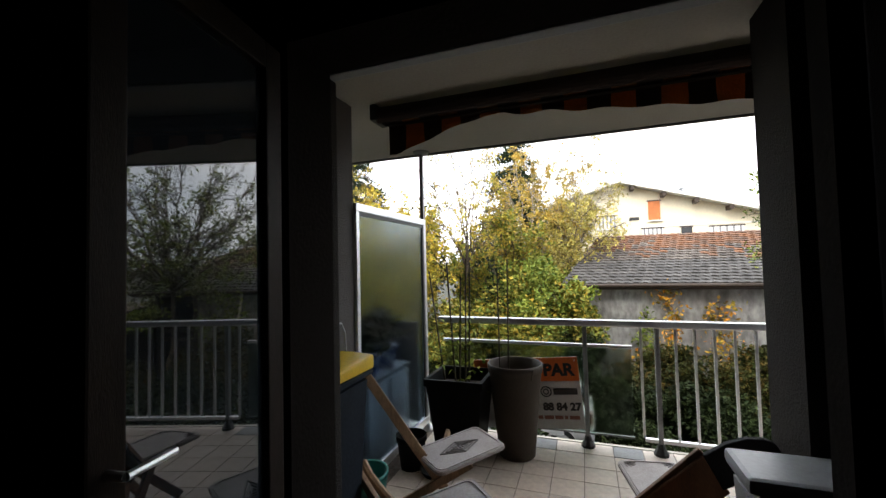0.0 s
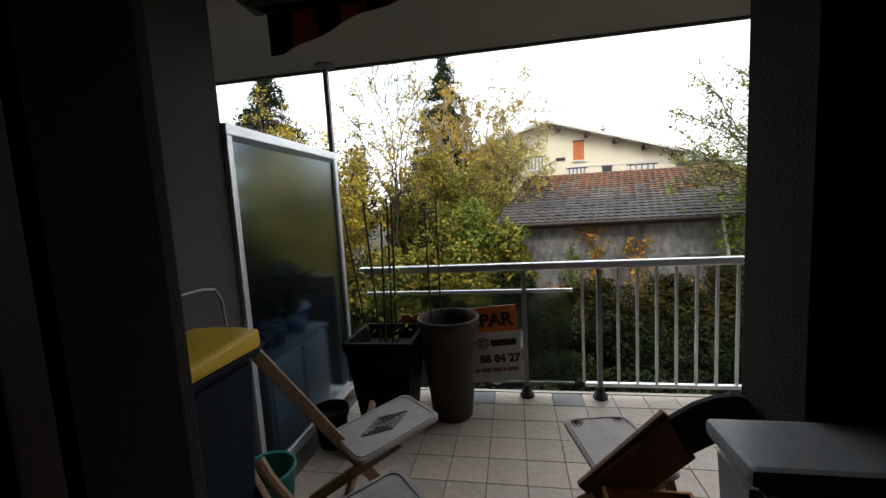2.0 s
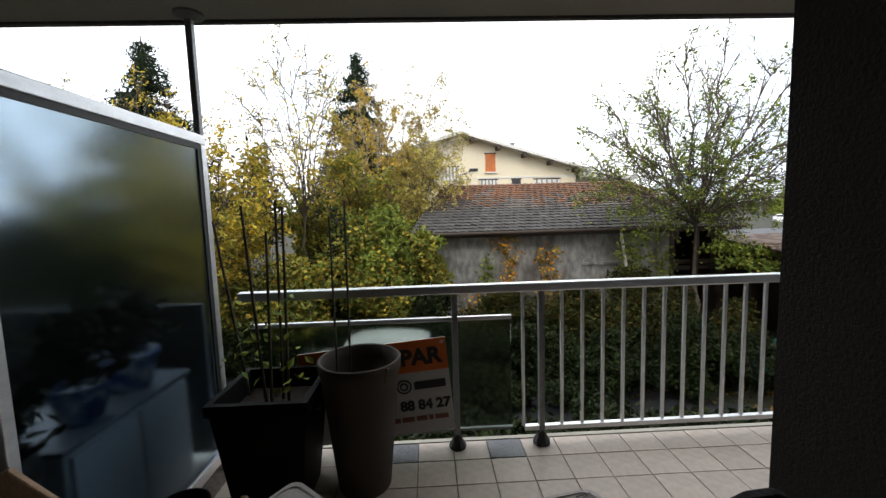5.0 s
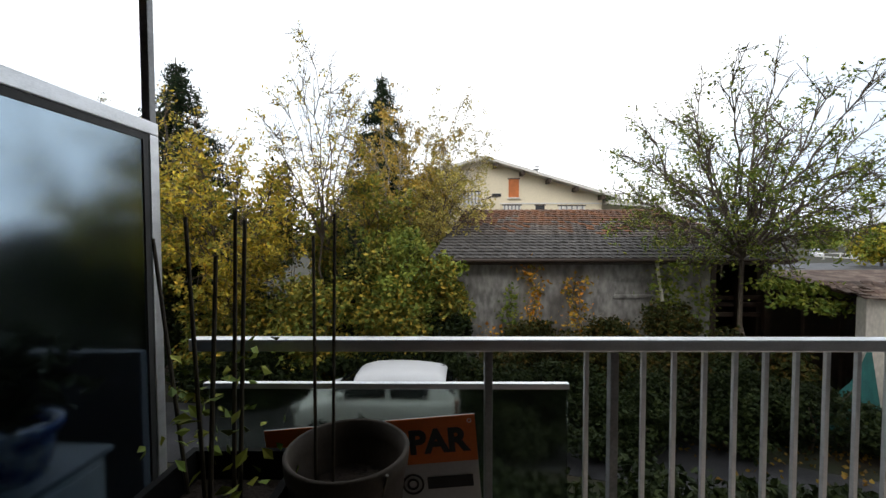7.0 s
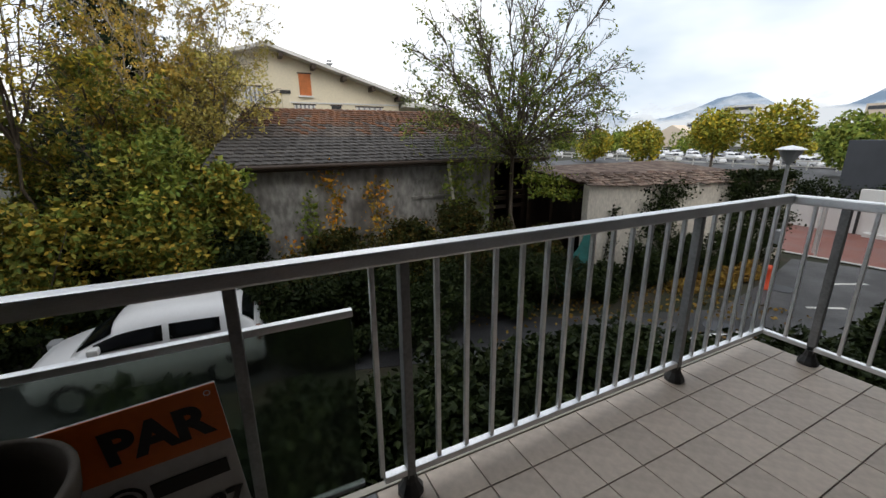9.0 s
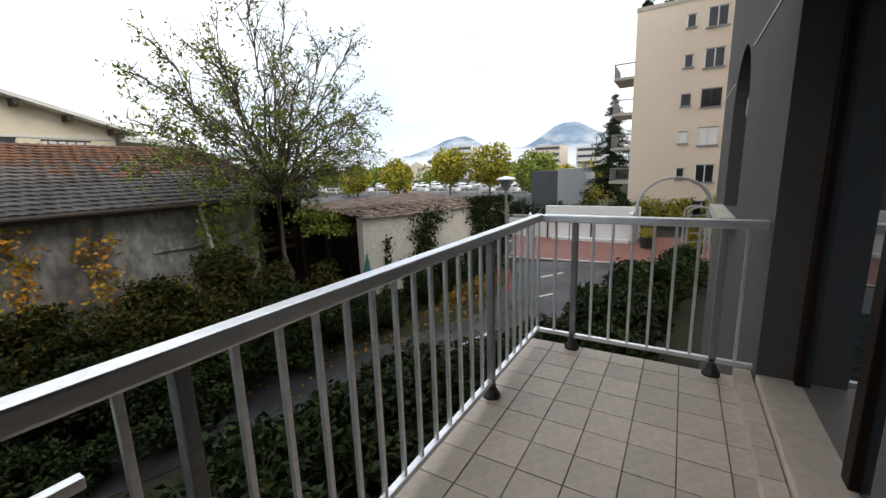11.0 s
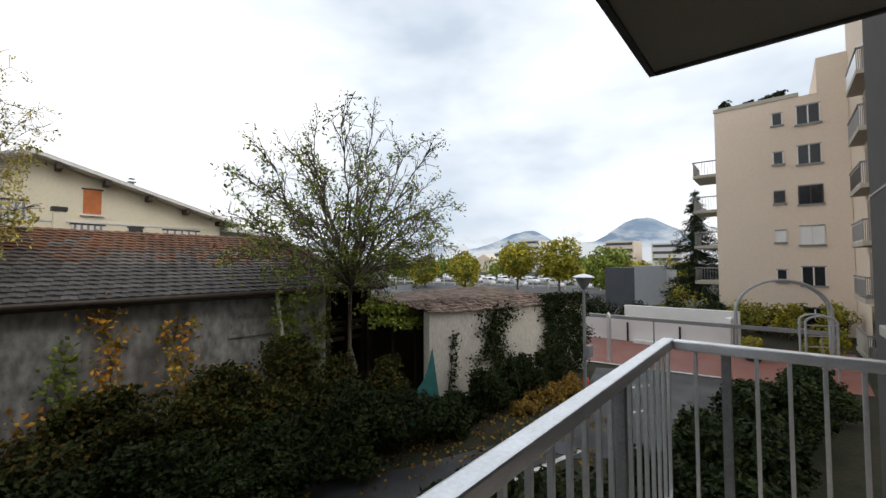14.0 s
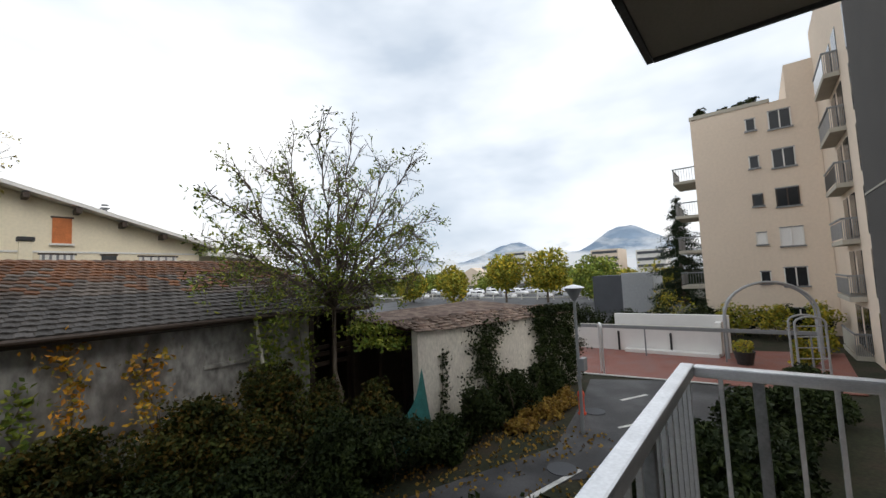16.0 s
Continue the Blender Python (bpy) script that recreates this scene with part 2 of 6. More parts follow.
M_needle = mat("spruce_needle", (0.02, 0.035, 0.018), 0.8, 0.2, 4, 30, 0.0, spec=0.12, island=((0.012, 0.023, 0.012), (0.026, 0.044, 0.021), (0.036, 0.052, 0.023)))
M_fallen = mat("fallen_leaf", (0.2, 0.13, 0.04), 0.8, 0.2, 4, 30, 0.0, spec=0.12, island=((0.22, 0.12, 0.03), (0.30, 0.20, 0.04), (0.12, 0.07, 0.03)))
M_captile = mat("old_brown_cap_tile", (0.09, 0.052, 0.037), 0.9, 0.4, 3.0, 22, 0.5, second=(0.15, 0.11, 0.085), obj=0.5)
M_net = mat("teal_garden_net", (0.02, 0.13, 0.12), 0.7, 0.3, 5, 60, 0.3)
M_lampgrey = mat("grey_lamp_paint", (0.22, 0.23, 0.24), 0.45, 0.1, 4, 40, 0.05)
M_paint = mat("white_road_paint", (0.55, 0.55, 0.53), 0.7, 0.35, 3, 40, 0.2)
# distance haze painted as blue, mist patches as the pale second colour
M_mount = mat("mountain_haze_tint", (0.22, 0.29, 0.38), 1.0, 0.15, 0.0028, 0.02, 0.0, second=(0.50, 0.53, 0.57), spec=0.0)
M_darkgrey = mat("dark_grey_surface", (0.07, 0.075, 0.085), 0.7, 0.1, 1, 20, 0.1)
M_redcone = mat("orange_red_plastic", (0.65, 0.08, 0.03), 0.5, 0.1, 4, 40, 0.05)


# ---- mesh tools ----
def box_in(bm, x0, x1, y0, y1, z0, z1, bevel=0.0, m=None):
    made = bmesh.ops.create_cube(bm, size=1, matrix=Matrix.Translation(((x0 + x1) / 2, (y0 + y1) / 2, (z0 + z1) / 2)) @ Matrix.Diagonal((x1 - x0, y1 - y0, z1 - z0, 1)))
    vs = made["verts"]
    if bevel:
        es = {e for v in vs for e in v.link_edges}
        r = bmesh.ops.bevel(bm, geom=list(es), offset=bevel, segments=2, affect="EDGES", profile=0.6)
        vs = list({v for f in r["faces"] for v in f.verts} | {v for v in vs if v.is_valid})
    if m is not None:
        bmesh.ops.transform(bm, matrix=m, verts=vs)
    return bm


def box(x0, x1, y0, y1, z0, z1, bevel=0.0, m=None):
    return box_in(bmesh.new(), x0, x1, y0, y1, z0, z1, bevel, m)


def tube_in(bm, a, b, r0, r1=None, n=8, cap=True):
    a, b = Vector(a), Vector(b)
    r1 = r0 if r1 is None else r1
    q = (b - a).to_track_quat("Z", "Y").to_matrix().to_4x4()
    bmesh.ops.create_cone(bm, cap_ends=cap, segments=n, radius1=r0, radius2=r1, depth=(b - a).length, matrix=Matrix.Translation((a + b) / 2) @ q)
    return bm


def tube(a, b, r0, r1=None, n=10):
    return tube_in(bmesh.new(), a, b, r0, r1, n)


def turned(profile, n=24, at=(0, 0, 0)):
    """A surface of revolution about z from (radius, height) pairs."""
    bm, rings = bmesh.new(), []
    for r, z in profile:
        rings.append([bm.verts.new((at[0] + r * math.cos(2 * math.pi * i / n), at[1] + r * math.sin(2 * math.pi * i / n), at[2] + z)) for i in range(n)])
    for lo, hi in zip(rings, rings[1:]):
        for i in range(n):
            bm.faces.new((lo[i], lo[(i + 1) % n], hi[(i + 1) % n], hi[i]))
    return bm


def prism(points, depth, m=None, bevel=0.0):
    """A flat outline in x and y, drawn out along z."""
    bm = bmesh.new()
    f = bm.faces.new([bm.verts.new((x, y, 0)) for x, y in points])
    r = bmesh.ops.extrude_face_region(bm, geom=[f])
    bmesh.ops.translate(bm, verts=[v for v in r["geom"] if isinstance(v, bmesh.types.BMVert)], vec=(0, 0, depth))
    if bevel:
        bmesh.ops.bevel(bm, geom=bm.edges[:], offset=bevel, segments=2, affect="EDGES")
    bmesh.ops.recalc_face_normals(bm, faces=bm.faces[:])
    if m is not None:
        bm.transform(m)
    return bm


def path_tube(points, r, n=8):
    bm = bmesh.new()
    for a, b in zip(points, points[1:]):
        tube_in(bm, a, b, r, r, n)
    return bm


def to_mesh(name, bm, material, smooth=False):
    me = bpy.data.meshes.new(name)
    bm.to_mesh(me)
    bm.free()
    me.materials.append(material)
    if smooth:
        me.polygons.foreach_set("use_smooth", [True] * len(me.polygons))
    return me


def part(name, bm, material, parent, label="", smooth=False):
    """One mesh object under a thing or under a part, in world coordinates."""
    ob = new(name, to_mesh(name, bm, material, smooth))
    ob.parent = parent
    ob.matrix_parent_inverse = Matrix.Identity(4)
    if parent and parent.matrix_basis.translation.length > 0:
        ob.matrix_parent_inverse = parent.matrix_basis.inverted()
    if label:
        ob["label"] = label
    return ob


def thing(name, label, category, group="", kind="", at=None):
    ob = new(name)
    ob.empty_display_size = 0.1
    if at:
        ob.matrix_basis = Matrix.Translation(at)
    return tagged(ob, label, category, group, kind)


def solid(name, bm, material, label, category, group="", kind="", smooth=False):
    return tagged(new(name, to_mesh(name, bm, material, smooth)), label, category, group, kind)


def raw_mesh(name, verts, faces, material):
    me = bpy.data.meshes.new(name)
    me.from_pydata(verts, [], faces)
    me.materials.append(material)
    return me


def leaf_mesh(name, centres, size, material, rng, flat=0.3, slim=0.5):
    """Many small pointed leaves, each a bent pair of triangles."""
    n = len(centres)
    c = np.asarray(centres, float)
    d = rng.normal(size=(n, 3))
    d[:, 2] = d[:, 2] * 0.8 - flat
    d /= np.linalg.norm(d, axis=1)[:, None]
    e = np.cross(d, rng.normal(size=(n, 3)))
    e /= np.linalg.norm(e, axis=1)[:, None] + 1e-6
    s = size * rng.uniform(0.6, 1.3, n)[:, None]
    up = np.cross(d, e)
    v = np.stack([c - d * s * 0.5, c + e * s * slim * 0.5 + up * s * 0.1, c + d * s * 0.5, c - e * s * slim * 0.5 + up * s * 0.1], 1).reshape(-1, 3)
    i = np.arange(n) * 4
    faces = np.concatenate([np.stack([i, i + 1, i + 2], 1), np.stack([i, i + 2, i + 3], 1)])
    return raw_mesh(name, v.tolist(), faces.tolist(), material)


# ---- the walls and floor of the flat and its balcony ----
FACADE, RAIL_Y, RAIL_X, SOFFIT, GROUND = 2.10, 3.385, 2.51, 2.385, -3.1
floor = tagged(new("floor", to_mesh("floor", box(-1.75, 2.56, 1.5, 3.47, -0.2, -0.006), M_grout)), "concrete balcony floor laid with cream square tiles", "floor", kind="structure")
tagged(new("floor_edge", to_mesh("floor_edge", box(-6.0, -1.752, 1.5, 3.47, -0.2, 0.0), M_slab)), "bare concrete floor of the neighbouring balcony", "floor", kind="structure")
solid("ceiling_balcony", box(-6.0, 2.43, 1.50, 3.40, SOFFIT, SOFFIT + 0.18), M_slab, "cream painted concrete slab over the balcony", "ceiling", kind="structure")
solid("trim_slab_edge", box(-6.0, 2.45, 3.402, 3.43, SOFFIT - 0.015, SOFFIT + 0.2), M_slab_edge, "dark drip edge along the slab", "trim", kind="structure")
solid("trim_slab_side", box(2.432, 2.455, 1.9, 3.40, SOFFIT - 0.015, SOFFIT + 0.2), M_slab_edge, "dark drip edge on the slab's end", "trim", kind="structure")


def wall_with_hole(name, x0, x1, y0, y1, z0, z1, hx0, hx1, hz0, hz1, material, label):
    bm = bmesh.new()
    box_in(bm, x0, hx0, y0, y1, z0, z1)
    box_in(bm, hx1, x1, y0, y1, z0, z1)
    box_in(bm, hx0, hx1, y0, y1, hz1, z1)
    if hz0 > z0:
        box_in(bm, hx0, hx1, y0, y1, z0, hz0)
    return solid(name, bm, material, label, "wall", kind="structure")


# door wall and jamb share the room's near-black shade colour
wall_with_hole("wall_door", -3.2, 0.638, 1.25, 1.498, -0.2, 2.6, -1.3, 0.60, 0.0, 2.19, M_room_shade, "thick rendered wall with the balcony door opening")
solid("wall_jamb_east", box(0.18, 0.598, 1.252, 1.34, -0.2, 2.188), M_room_shade, "wall beside the balcony door, coloured near black for shade", "wall", kind="structure")
solid("wall_loggia_west", box(-2.0, -1.668, 1.50, 2.238, -0.2, SOFFIT - 0.002), M_render_wall, "rough rendered grey side wall of the balcony recess", "wall", kind="structure")
solid("wall_neighbour", box(-6.0, -2.002, 1.5, 2.2, -0.2, SOFFIT - 0.002), M_render_wall, "rendered wall of the neighbouring flat", "wall", kind="structure")
# outer wall with the sliding door and, further on, an arched window
ARCH = [(4.12 + 0.64 + 0.64 * math.cos(a), 1.75 + 0.60 * math.sin(a)) for a in [math.pi * i / 14 for i in range(15)]]
bm = bmesh.new()
box_in(bm, 2.42, 4.12, 1.80, FACADE, -3.2, 6.0)
box_in(bm, 0.75, 2.42, 1.80, FACADE, 2.15, 6.0)
box_in(bm, 5.40, 6.70, 1.80, FACADE, -3.2, 6.0)
box_in(bm, 4.12, 5.40, 1.80, FACADE, -3.2, 0.78)
box_in(bm, 4.12, 5.40, 1.80, FACADE, 2.36, 6.0)
for (xa, za), (xb, zb) in zip(ARCH, ARCH[1:]):
    vs = [bm.verts.new(p) for y in (1.80, FACADE) for p in ((xa, y, za), (xb, y, zb), (xb, y, 2.36), (xa, y, 2.36))]
    for q in ((0, 1, 2, 3), (7, 6, 5, 4), (1, 0, 4, 5)):
        bm.faces.new([vs[i] for i in q])
solid("wall_facade", bm, M_render_wall, "grey rendered outer wall with an arched window", "wall", kind="structure")
# pier and east recess wall carry their shade in a darker render colour
solid("wall_pier", box(0.33, 0.748, 1.80, FACADE, -0.2, SOFFIT - 0.002), M_render_shade, "rendered pier beside the balcony recess, darkened for shade", "wall", kind="structure")
solid("wall_loggia_east", box(0.64, 0.748, 1.504, 1.798, -0.2, SOFFIT - 0.002), M_render_shade, "rendered side wall of the balcony recess, darkened for shade", "wall", kind="structure")
solid("wall_facade_end", box(6.4, 6.70, -3.0, 1.798, -3.2, 6.0), M_render_wall, "grey rendered end wall of the house", "wall", kind="structure")
# added out-of-view walls and roof that block sun and sky from the garden
solid("wall_shade_upper", box(-26, 0.748, 1.5, 1.798, 2.612, 10.2), M_render_wall, "unseen upper wall added to shade the garden", "wall", kind="structure")
solid("wall_shade_east", box(0.75, 6.70, 1.80, FACADE, 6.002, 10.2), M_render_wall, "unseen upper wall added to shade the garden", "wall", kind="structure")
solid("wall_shade_end", box(6.4, 6.70, -9.0, 1.798, 6.002, 10.2), M_render_wall, "unseen upper end wall added to shade the garden", "wall", kind="structure")
solid("wall_shade_west", box(-26, -6.202, 1.5, 1.798, -3.2, 2.61), M_render_wall, "unseen long wall added to shade the garden", "wall", kind="structure")
solid("roof", box(-26, 6.70, -9.0, FACADE, 10.202, 10.4), M_slab, "unseen flat roof added to close the light-blocking walls", "roof", kind="structure")
solid("wall_shade_back", box(-26, 6.70, -9.2, -9.002, -3.2, 10.4), M_render_wall, "unseen rear wall added to close the light-blocking walls", "wall", kind="structure")
solid("wall_facade_below", box(-6.0, 2.418, 1.80, 2.08, -3.2, -0.202), M_render_wall, "rendered wall below the balcony", "wall", kind="structure")
solid("trim_facade_groove", box(5.40, 6.69, FACADE + 0.002, FACADE + 0.006, 2.10, 2.12), M_slab, "pale joint line across the render", "trim", kind="structure")
solid("trim_facade_joint", box(2.56, 4.10, FACADE + 0.002, FACADE + 0.006, 2.19, 2.21), M_slab, "pale joint line across the render", "trim", kind="structure")
# the room the walk starts in; near-black colour stands in for its shade
solid("floor_room", box(-3.2, 2.2, -3.2, 1.498, -0.2, -0.004), M_frame_dark, "dark wooden floor of the living room", "floor", kind="structure")
solid("ceiling_room", box(-3.2, 2.2, -3.2, 1.248, 2.5, 2.65), M_room_shade, "plain living room ceiling, coloured near black for the unlit room", "ceiling", kind="structure")
solid("wall_room_west", box(-3.4, -3.202, -3.2, 1.5, -0.2, 2.65), M_room_shade, "living room wall, coloured near black for the unlit room", "wall", kind="structure")
solid("wall_room_east", box(2.0, 2.2, -3.2, 1.248, -0.2, 2.498), M_room_shade, "living room wall, coloured near black for the unlit room", "wall", kind="structure")
solid("wall_room_south", box(-3.2, 2.2, -3.4, -3.202, -0.2, 2.65), M_room_shade, "living room wall, coloured near black for the unlit room", "wall", kind="structure")
solid("wall_room_north", box(0.64, 2.2, 1.25, 1.5, -0.2, 2.65), M_room_shade, "living room wall, coloured near black for the unlit room", "wall", kind="structure")
solid("trim_lintel", box(-1.42, 0.62, 1.502, 1.56, 2.185, 2.245, 0.008), M_white_pl, "pale shutter box lip over the door opening", "trim", kind="structure")
# the reveal's shade is painted in with the darker render
solid("trim_jamb", box(-1.42, -1.302, 1.50, 1.545, 0.0, 2.172, 0.006), M_render_shade, "reveal beside the door opening, darkened for shade", "trim", kind="structure")


def glazed_leaf(name, hinge, turn, width, label):
    """A French door leaf, hinged at its origin, running along -y before it is turned."""
    leaf = thing(name, label, "door", kind="structure")
    M = Matrix.Translation(hinge) @ Matrix.Rotation(radians(turn), 4, "Z")
    bm = bmesh.new()
    box_in(bm, -0.025, 0.025, -0.08, 0, 0.02, 2.14, 0.006, M)
    box_in(bm, -0.025, 0.025, -width, -width + 0.08, 0.02, 2.14, 0.006, M)
    box_in(bm, -0.025, 0.025, -width + 0.08, -0.08, 2.05, 2.14, 0.006, M)
    box_in(bm, -0.025, 0.025, -width + 0.08, -0.08, 0.02, 0.14, 0.006, M)
    part("door_frame", bm, M_frame_dark, leaf)
    part("pane", box(-0.004, 0.004, -width + 0.08, -0.08, 0.14, 2.05, 0, M), M_glass, leaf)
    part("door_handle", path_tube([M @ Vector(p) for p in ((0.025, -width + 0.04, 1.02), (0.07, -width + 0.04, 1.02), (0.07, -width + 0.15, 1.02))], 0.009), M_alu, leaf, "grey metal lever handle")
    return leaf


glazed_leaf("door_1", (-1.33, 1.22, 0), 8.7, 0.62, "dark wooden glazed balcony door leaf standing open")
glazed_leaf("door_2", (0.24, 1.22, 0), 28.0, 0.70, "dark wooden glazed balcony door leaf standing wide open")
door3 = thing("door_3", "dark glazed sliding door in the outer wall", "door", kind="structure")
bm = bmesh.new()
for x0, x1 in ((0.752, 0.82), (1.55, 1.63), (2.35, 2.418)):
    box_in(bm, x0, x1, 1.87, 1.94, 0.10, 2.148, 0.005)
part("door_frame", bm, M_frame_dark, door3)
part("pane", box(0.82, 1.55, 1.90, 1.91, 0.10, 2.145), M_glass, door3)
part("pane", box(1.63, 2.35, 1.90, 1.91, 0.10, 2.145), M_glass, door3)
part("door_sill", box(0.752, 2.418, 1.80, FACADE - 0.002, 0.0, 0.098, 0.005), M_tile, door3, "cream tiled door sill")
for i in range(9):
    part("tile", box(0.760 + 0.2 * i, 0.956 + 0.2 * i, FACADE + 0.003, 2.188, 0.0, 0.055, 0.004), M_tile, floor)
win = thing("window_1", "arched window with a grey sill and roller shutter", "window", kind="structure")
part("window_sill", box(4.05, 5.47, FACADE + 0.002, FACADE + 0.13, 0.70, 0.79, 0.01), M_slab, win)
part("window_frame", box(4.122, 5.398, 1.86, 1.90, 0.79, 0.86, 0.005), M_frame_dark, win)
part("window_frame", box(5.33, 5.398, 1.86, 1.90, 0.86, 1.75, 0.005), M_frame_dark, win)
part("pane", box(4.122, 5.33, 1.875, 1.885, 0.86, 1.75), M_glass, win)
part("shutter", box(4.122, 5.398, 1.90, 1.99, 1.75, 1.95, 0.02), M_white_pl, win, "half-rolled pale shutter")
part("pane", box(4.122, 5.398, 1.82, 1.83, 1.75, 2.36), M_winback, win)


# ---- railings ----
def post_at(parent, x, y, wide, z1, material):
    p = part("post", box(x - wide, x + wide, y - 0.02, y + 0.02, 0.03, z1, 0.004), material, parent)
    part("foot", turned([(0.0, 0.0), (0.05, 0.0), (0.05, 0.018), (0.03, 0.05), (0.022, 0.085), (0.0, 0.085)], 10, (x, y, 0.0)), M_base, p, "black moulded post foot")


front = thing("balcony_railing", "grey aluminium balcony railing with upright bars and a milky glass panel", "railing")
rx = RAIL_X
part("top_rail", box(-1.55, rx + 0.03, RAIL_Y - 0.028, RAIL_Y + 0.028, 0.905, 0.955, 0.008), M_alu, front)
part("bottom_rail", box(0.02, rx + 0.02, RAIL_Y - 0.016, RAIL_Y + 0.016, 0.085, 0.112, 0.004), M_alu, front)
for x in (-0.372, 0.12, 1.672):
    post_at(front, x, RAIL_Y, 0.016, 0.904, M_alu_dark)
bars = [0.015] + [0.12 + (1.672 - 0.12) * i / 13 for i in range(1, 13)] + [1.672 + (rx - 1.672) * i / 7 for i in range(1, 7)] + [rx]
bar_mesh = to_mesh("baluster", box(-0.0085, 0.0085, -0.0085, 0.0085, 0.1125, 0.9045, 0.002), M_alu)
for x in bars:
    b = new("baluster", bar_mesh)
    b.parent, b.location = front, (x, RAIL_Y, 0)
part("glass_panel", box(-1.50, -0.05, RAIL_Y + 0.022, RAIL_Y + 0.030, 0.10, 0.742), M_panel, front, "milky wired glass panel")
part("panel_rail", box(-1.52, -0.045, RAIL_Y + 0.014, RAIL_Y + 0.040, 0.742, 0.766, 0.004), M_alu, front)
part("panel_rail", box(-1.52, -0.045, RAIL_Y + 0.014, RAIL_Y + 0.040, 0.085, 0.10, 0.004), M_alu_dark, front)
side = thing("side_railing", "grey aluminium railing closing the balcony's end", "railing")
part("top_rail", box(rx - 0.028, rx + 0.028, FACADE + 0.003, RAIL_Y - 0.030, 0.905, 0.955, 0.008), M_alu, side)
part("bottom_rail", box(rx - 0.016, rx + 0.016, FACADE + 0.003, RAIL_Y - 0.018, 0.085, 0.112, 0.004), M_alu, side)
for y in (3.13, 2.30):
    post_at(side, rx, y, 0.016, 0.904, M_alu_dark)
for y in [3.26] + [3.13 - 0.83 * i / 7 for i in range(1, 7)] + [2.19]:
    b = new("baluster", bar_mesh)
    b.parent, b.location = side, (rx, y, 0)

# ---- the frosted screen and what stands behind it ----
screen = thing("privacy_screen", "frosted glass privacy screen in a grey aluminium frame", "screen")
sx = -1.665
part("frame_bar", box(sx - 0.02, sx + 0.02, 2.24, 3.36, 1.74, 1.79, 0.005), M_alu, screen)
part("frame_bar", box(sx - 0.02, sx + 0.02, 2.24, 3.36, 0.06, 0.12, 0.005), M_alu, screen)
part("frame_bar", box(sx - 0.02, sx + 0.02, 2.24, 2.275, 0.12, 1.74, 0.005), M_alu, screen)
part("frame_bar", box(sx - 0.02, sx + 0.02, 3.315, 3.36, 0.12, 1.74, 0.005), M_alu, screen)
part("gasket", box(sx + 0.008, sx + 0.016, 3.285, 3.315, 0.12, 1.74), M_base, screen)
part("gasket", box(sx + 0.008, sx + 0.016, 2.275, 3.285, 1.715, 1.74), M_base, screen)
part("frosted_pane", box(sx - 0.004, sx + 0.004, 2.275, 3.315, 0.12, 1.74), M_frost, screen)
part("pole", box(sx - 0.016, sx + 0.016, 3.322, 3.354, 1.79, SOFFIT, 0.003), M_alu_dark, screen)
part("collar", turned([(0.0, 0.0), (0.07, 0.0), (0.07, -0.012), (0.02, -0.03), (0.0, -0.03)], 16, (sx, 3.338, SOFFIT)), M_alu_dark, screen)
part("foot", turned([(0.0, 0.0), (0.05, 0.0), (0.05, 0.02), (0.03, 0.06), (0.0, 0.06)], 12, (sx, 3.338, 0.0)), M_alu, screen)
# ---- ground and roads ----
def grid_ground():
    """One sheet of ground from the wall's foot to the horizon."""
    bm = bmesh.new()
    xs = [-1500, -400, -100, -40, -20, -12, -8, -4, 0, 4, 8, 12, 16, 22, 30, 60, 200, 800, 1500]
    ys = [-1500, -300, -60, -20, 0, 2, 4, 6, 8, 10, 12, 14, 18, 24, 40, 100, 400, 1500]
    vs = [[bm.verts.new((x, y, GROUND)) for x in xs] for y in ys]
    for r0, r1 in zip(vs, vs[1:]):
        for i in range(len(xs) - 1):
            bm.faces.new((r0[i], r0[i + 1], r1[i + 1], r1[i]))
    return bm


solid("ground", grid_ground(), M_ground, "dark garden soil with patchy grass", "ground", kind="structure")


def strip(name, pts, z, material, label, category="road"):
    bm = bmesh.new()
    bm.faces.new([bm.verts.new((x, y, GROUND + z)) for x, y in pts])
    r = bmesh.ops.extrude_face_region(bm, geom=bm.faces[:])
    bmesh.ops.translate(bm, verts=[v for v in r["geom"] if isinstance(v, bmesh.types.BMVert)], vec=(0, 0, -0.03))
    bmesh.ops.recalc_face_normals(bm, faces=bm.faces[:])
    return solid(name, bm, material, label, category, kind="structure")


strip("road", [(-14, 9.2), (-14, 12.6), (2, 11.6), (6.5, 9.2), (10.5, 7.6), (14.0, 8.2), (17.5, 9.0), (19.5, 4.5), (18, 2.5), (12, 3.4), (9, 6.7), (5, 8.1), (0, 9.6)], 0.012, M_asphalt, "wet grey asphalt drive")
strip("pavement", [(18.2, 10.2), (24.4, 12.4), (27.5, 0.2), (19.4, 0.6), (18.8, 4.6)], 0.05, M_red_pave, "red-brown paved forecourt", "pavement")
strip("road_far", [(36, 14), (36, 60), (120, 75), (120, 14)], 0.02, M_asphalt, "far grey car park surface")
for a, b, w in (((5.9, 7.6), (9.6, 6.65), 0.06), ((12.6, 6.6), (13.4, 6.1), 0.05), ((15.2, 7.2), (16.3, 6.6), 0.06), ((18.2, 10.2), (18.85, 4.6), 0.07)):
    d = (Vector(b) - Vector(a)).normalized()
    n = Vector((-d.y, d.x)) * w
    strip("road_marking", [tuple(Vector(a) + n), tuple(Vector(a) - n), tuple(Vector(b) - n), tuple(Vector(b) + n)], 0.018 if w < 0.065 else 0.06, M_paint, "worn white painted line", "road marking")
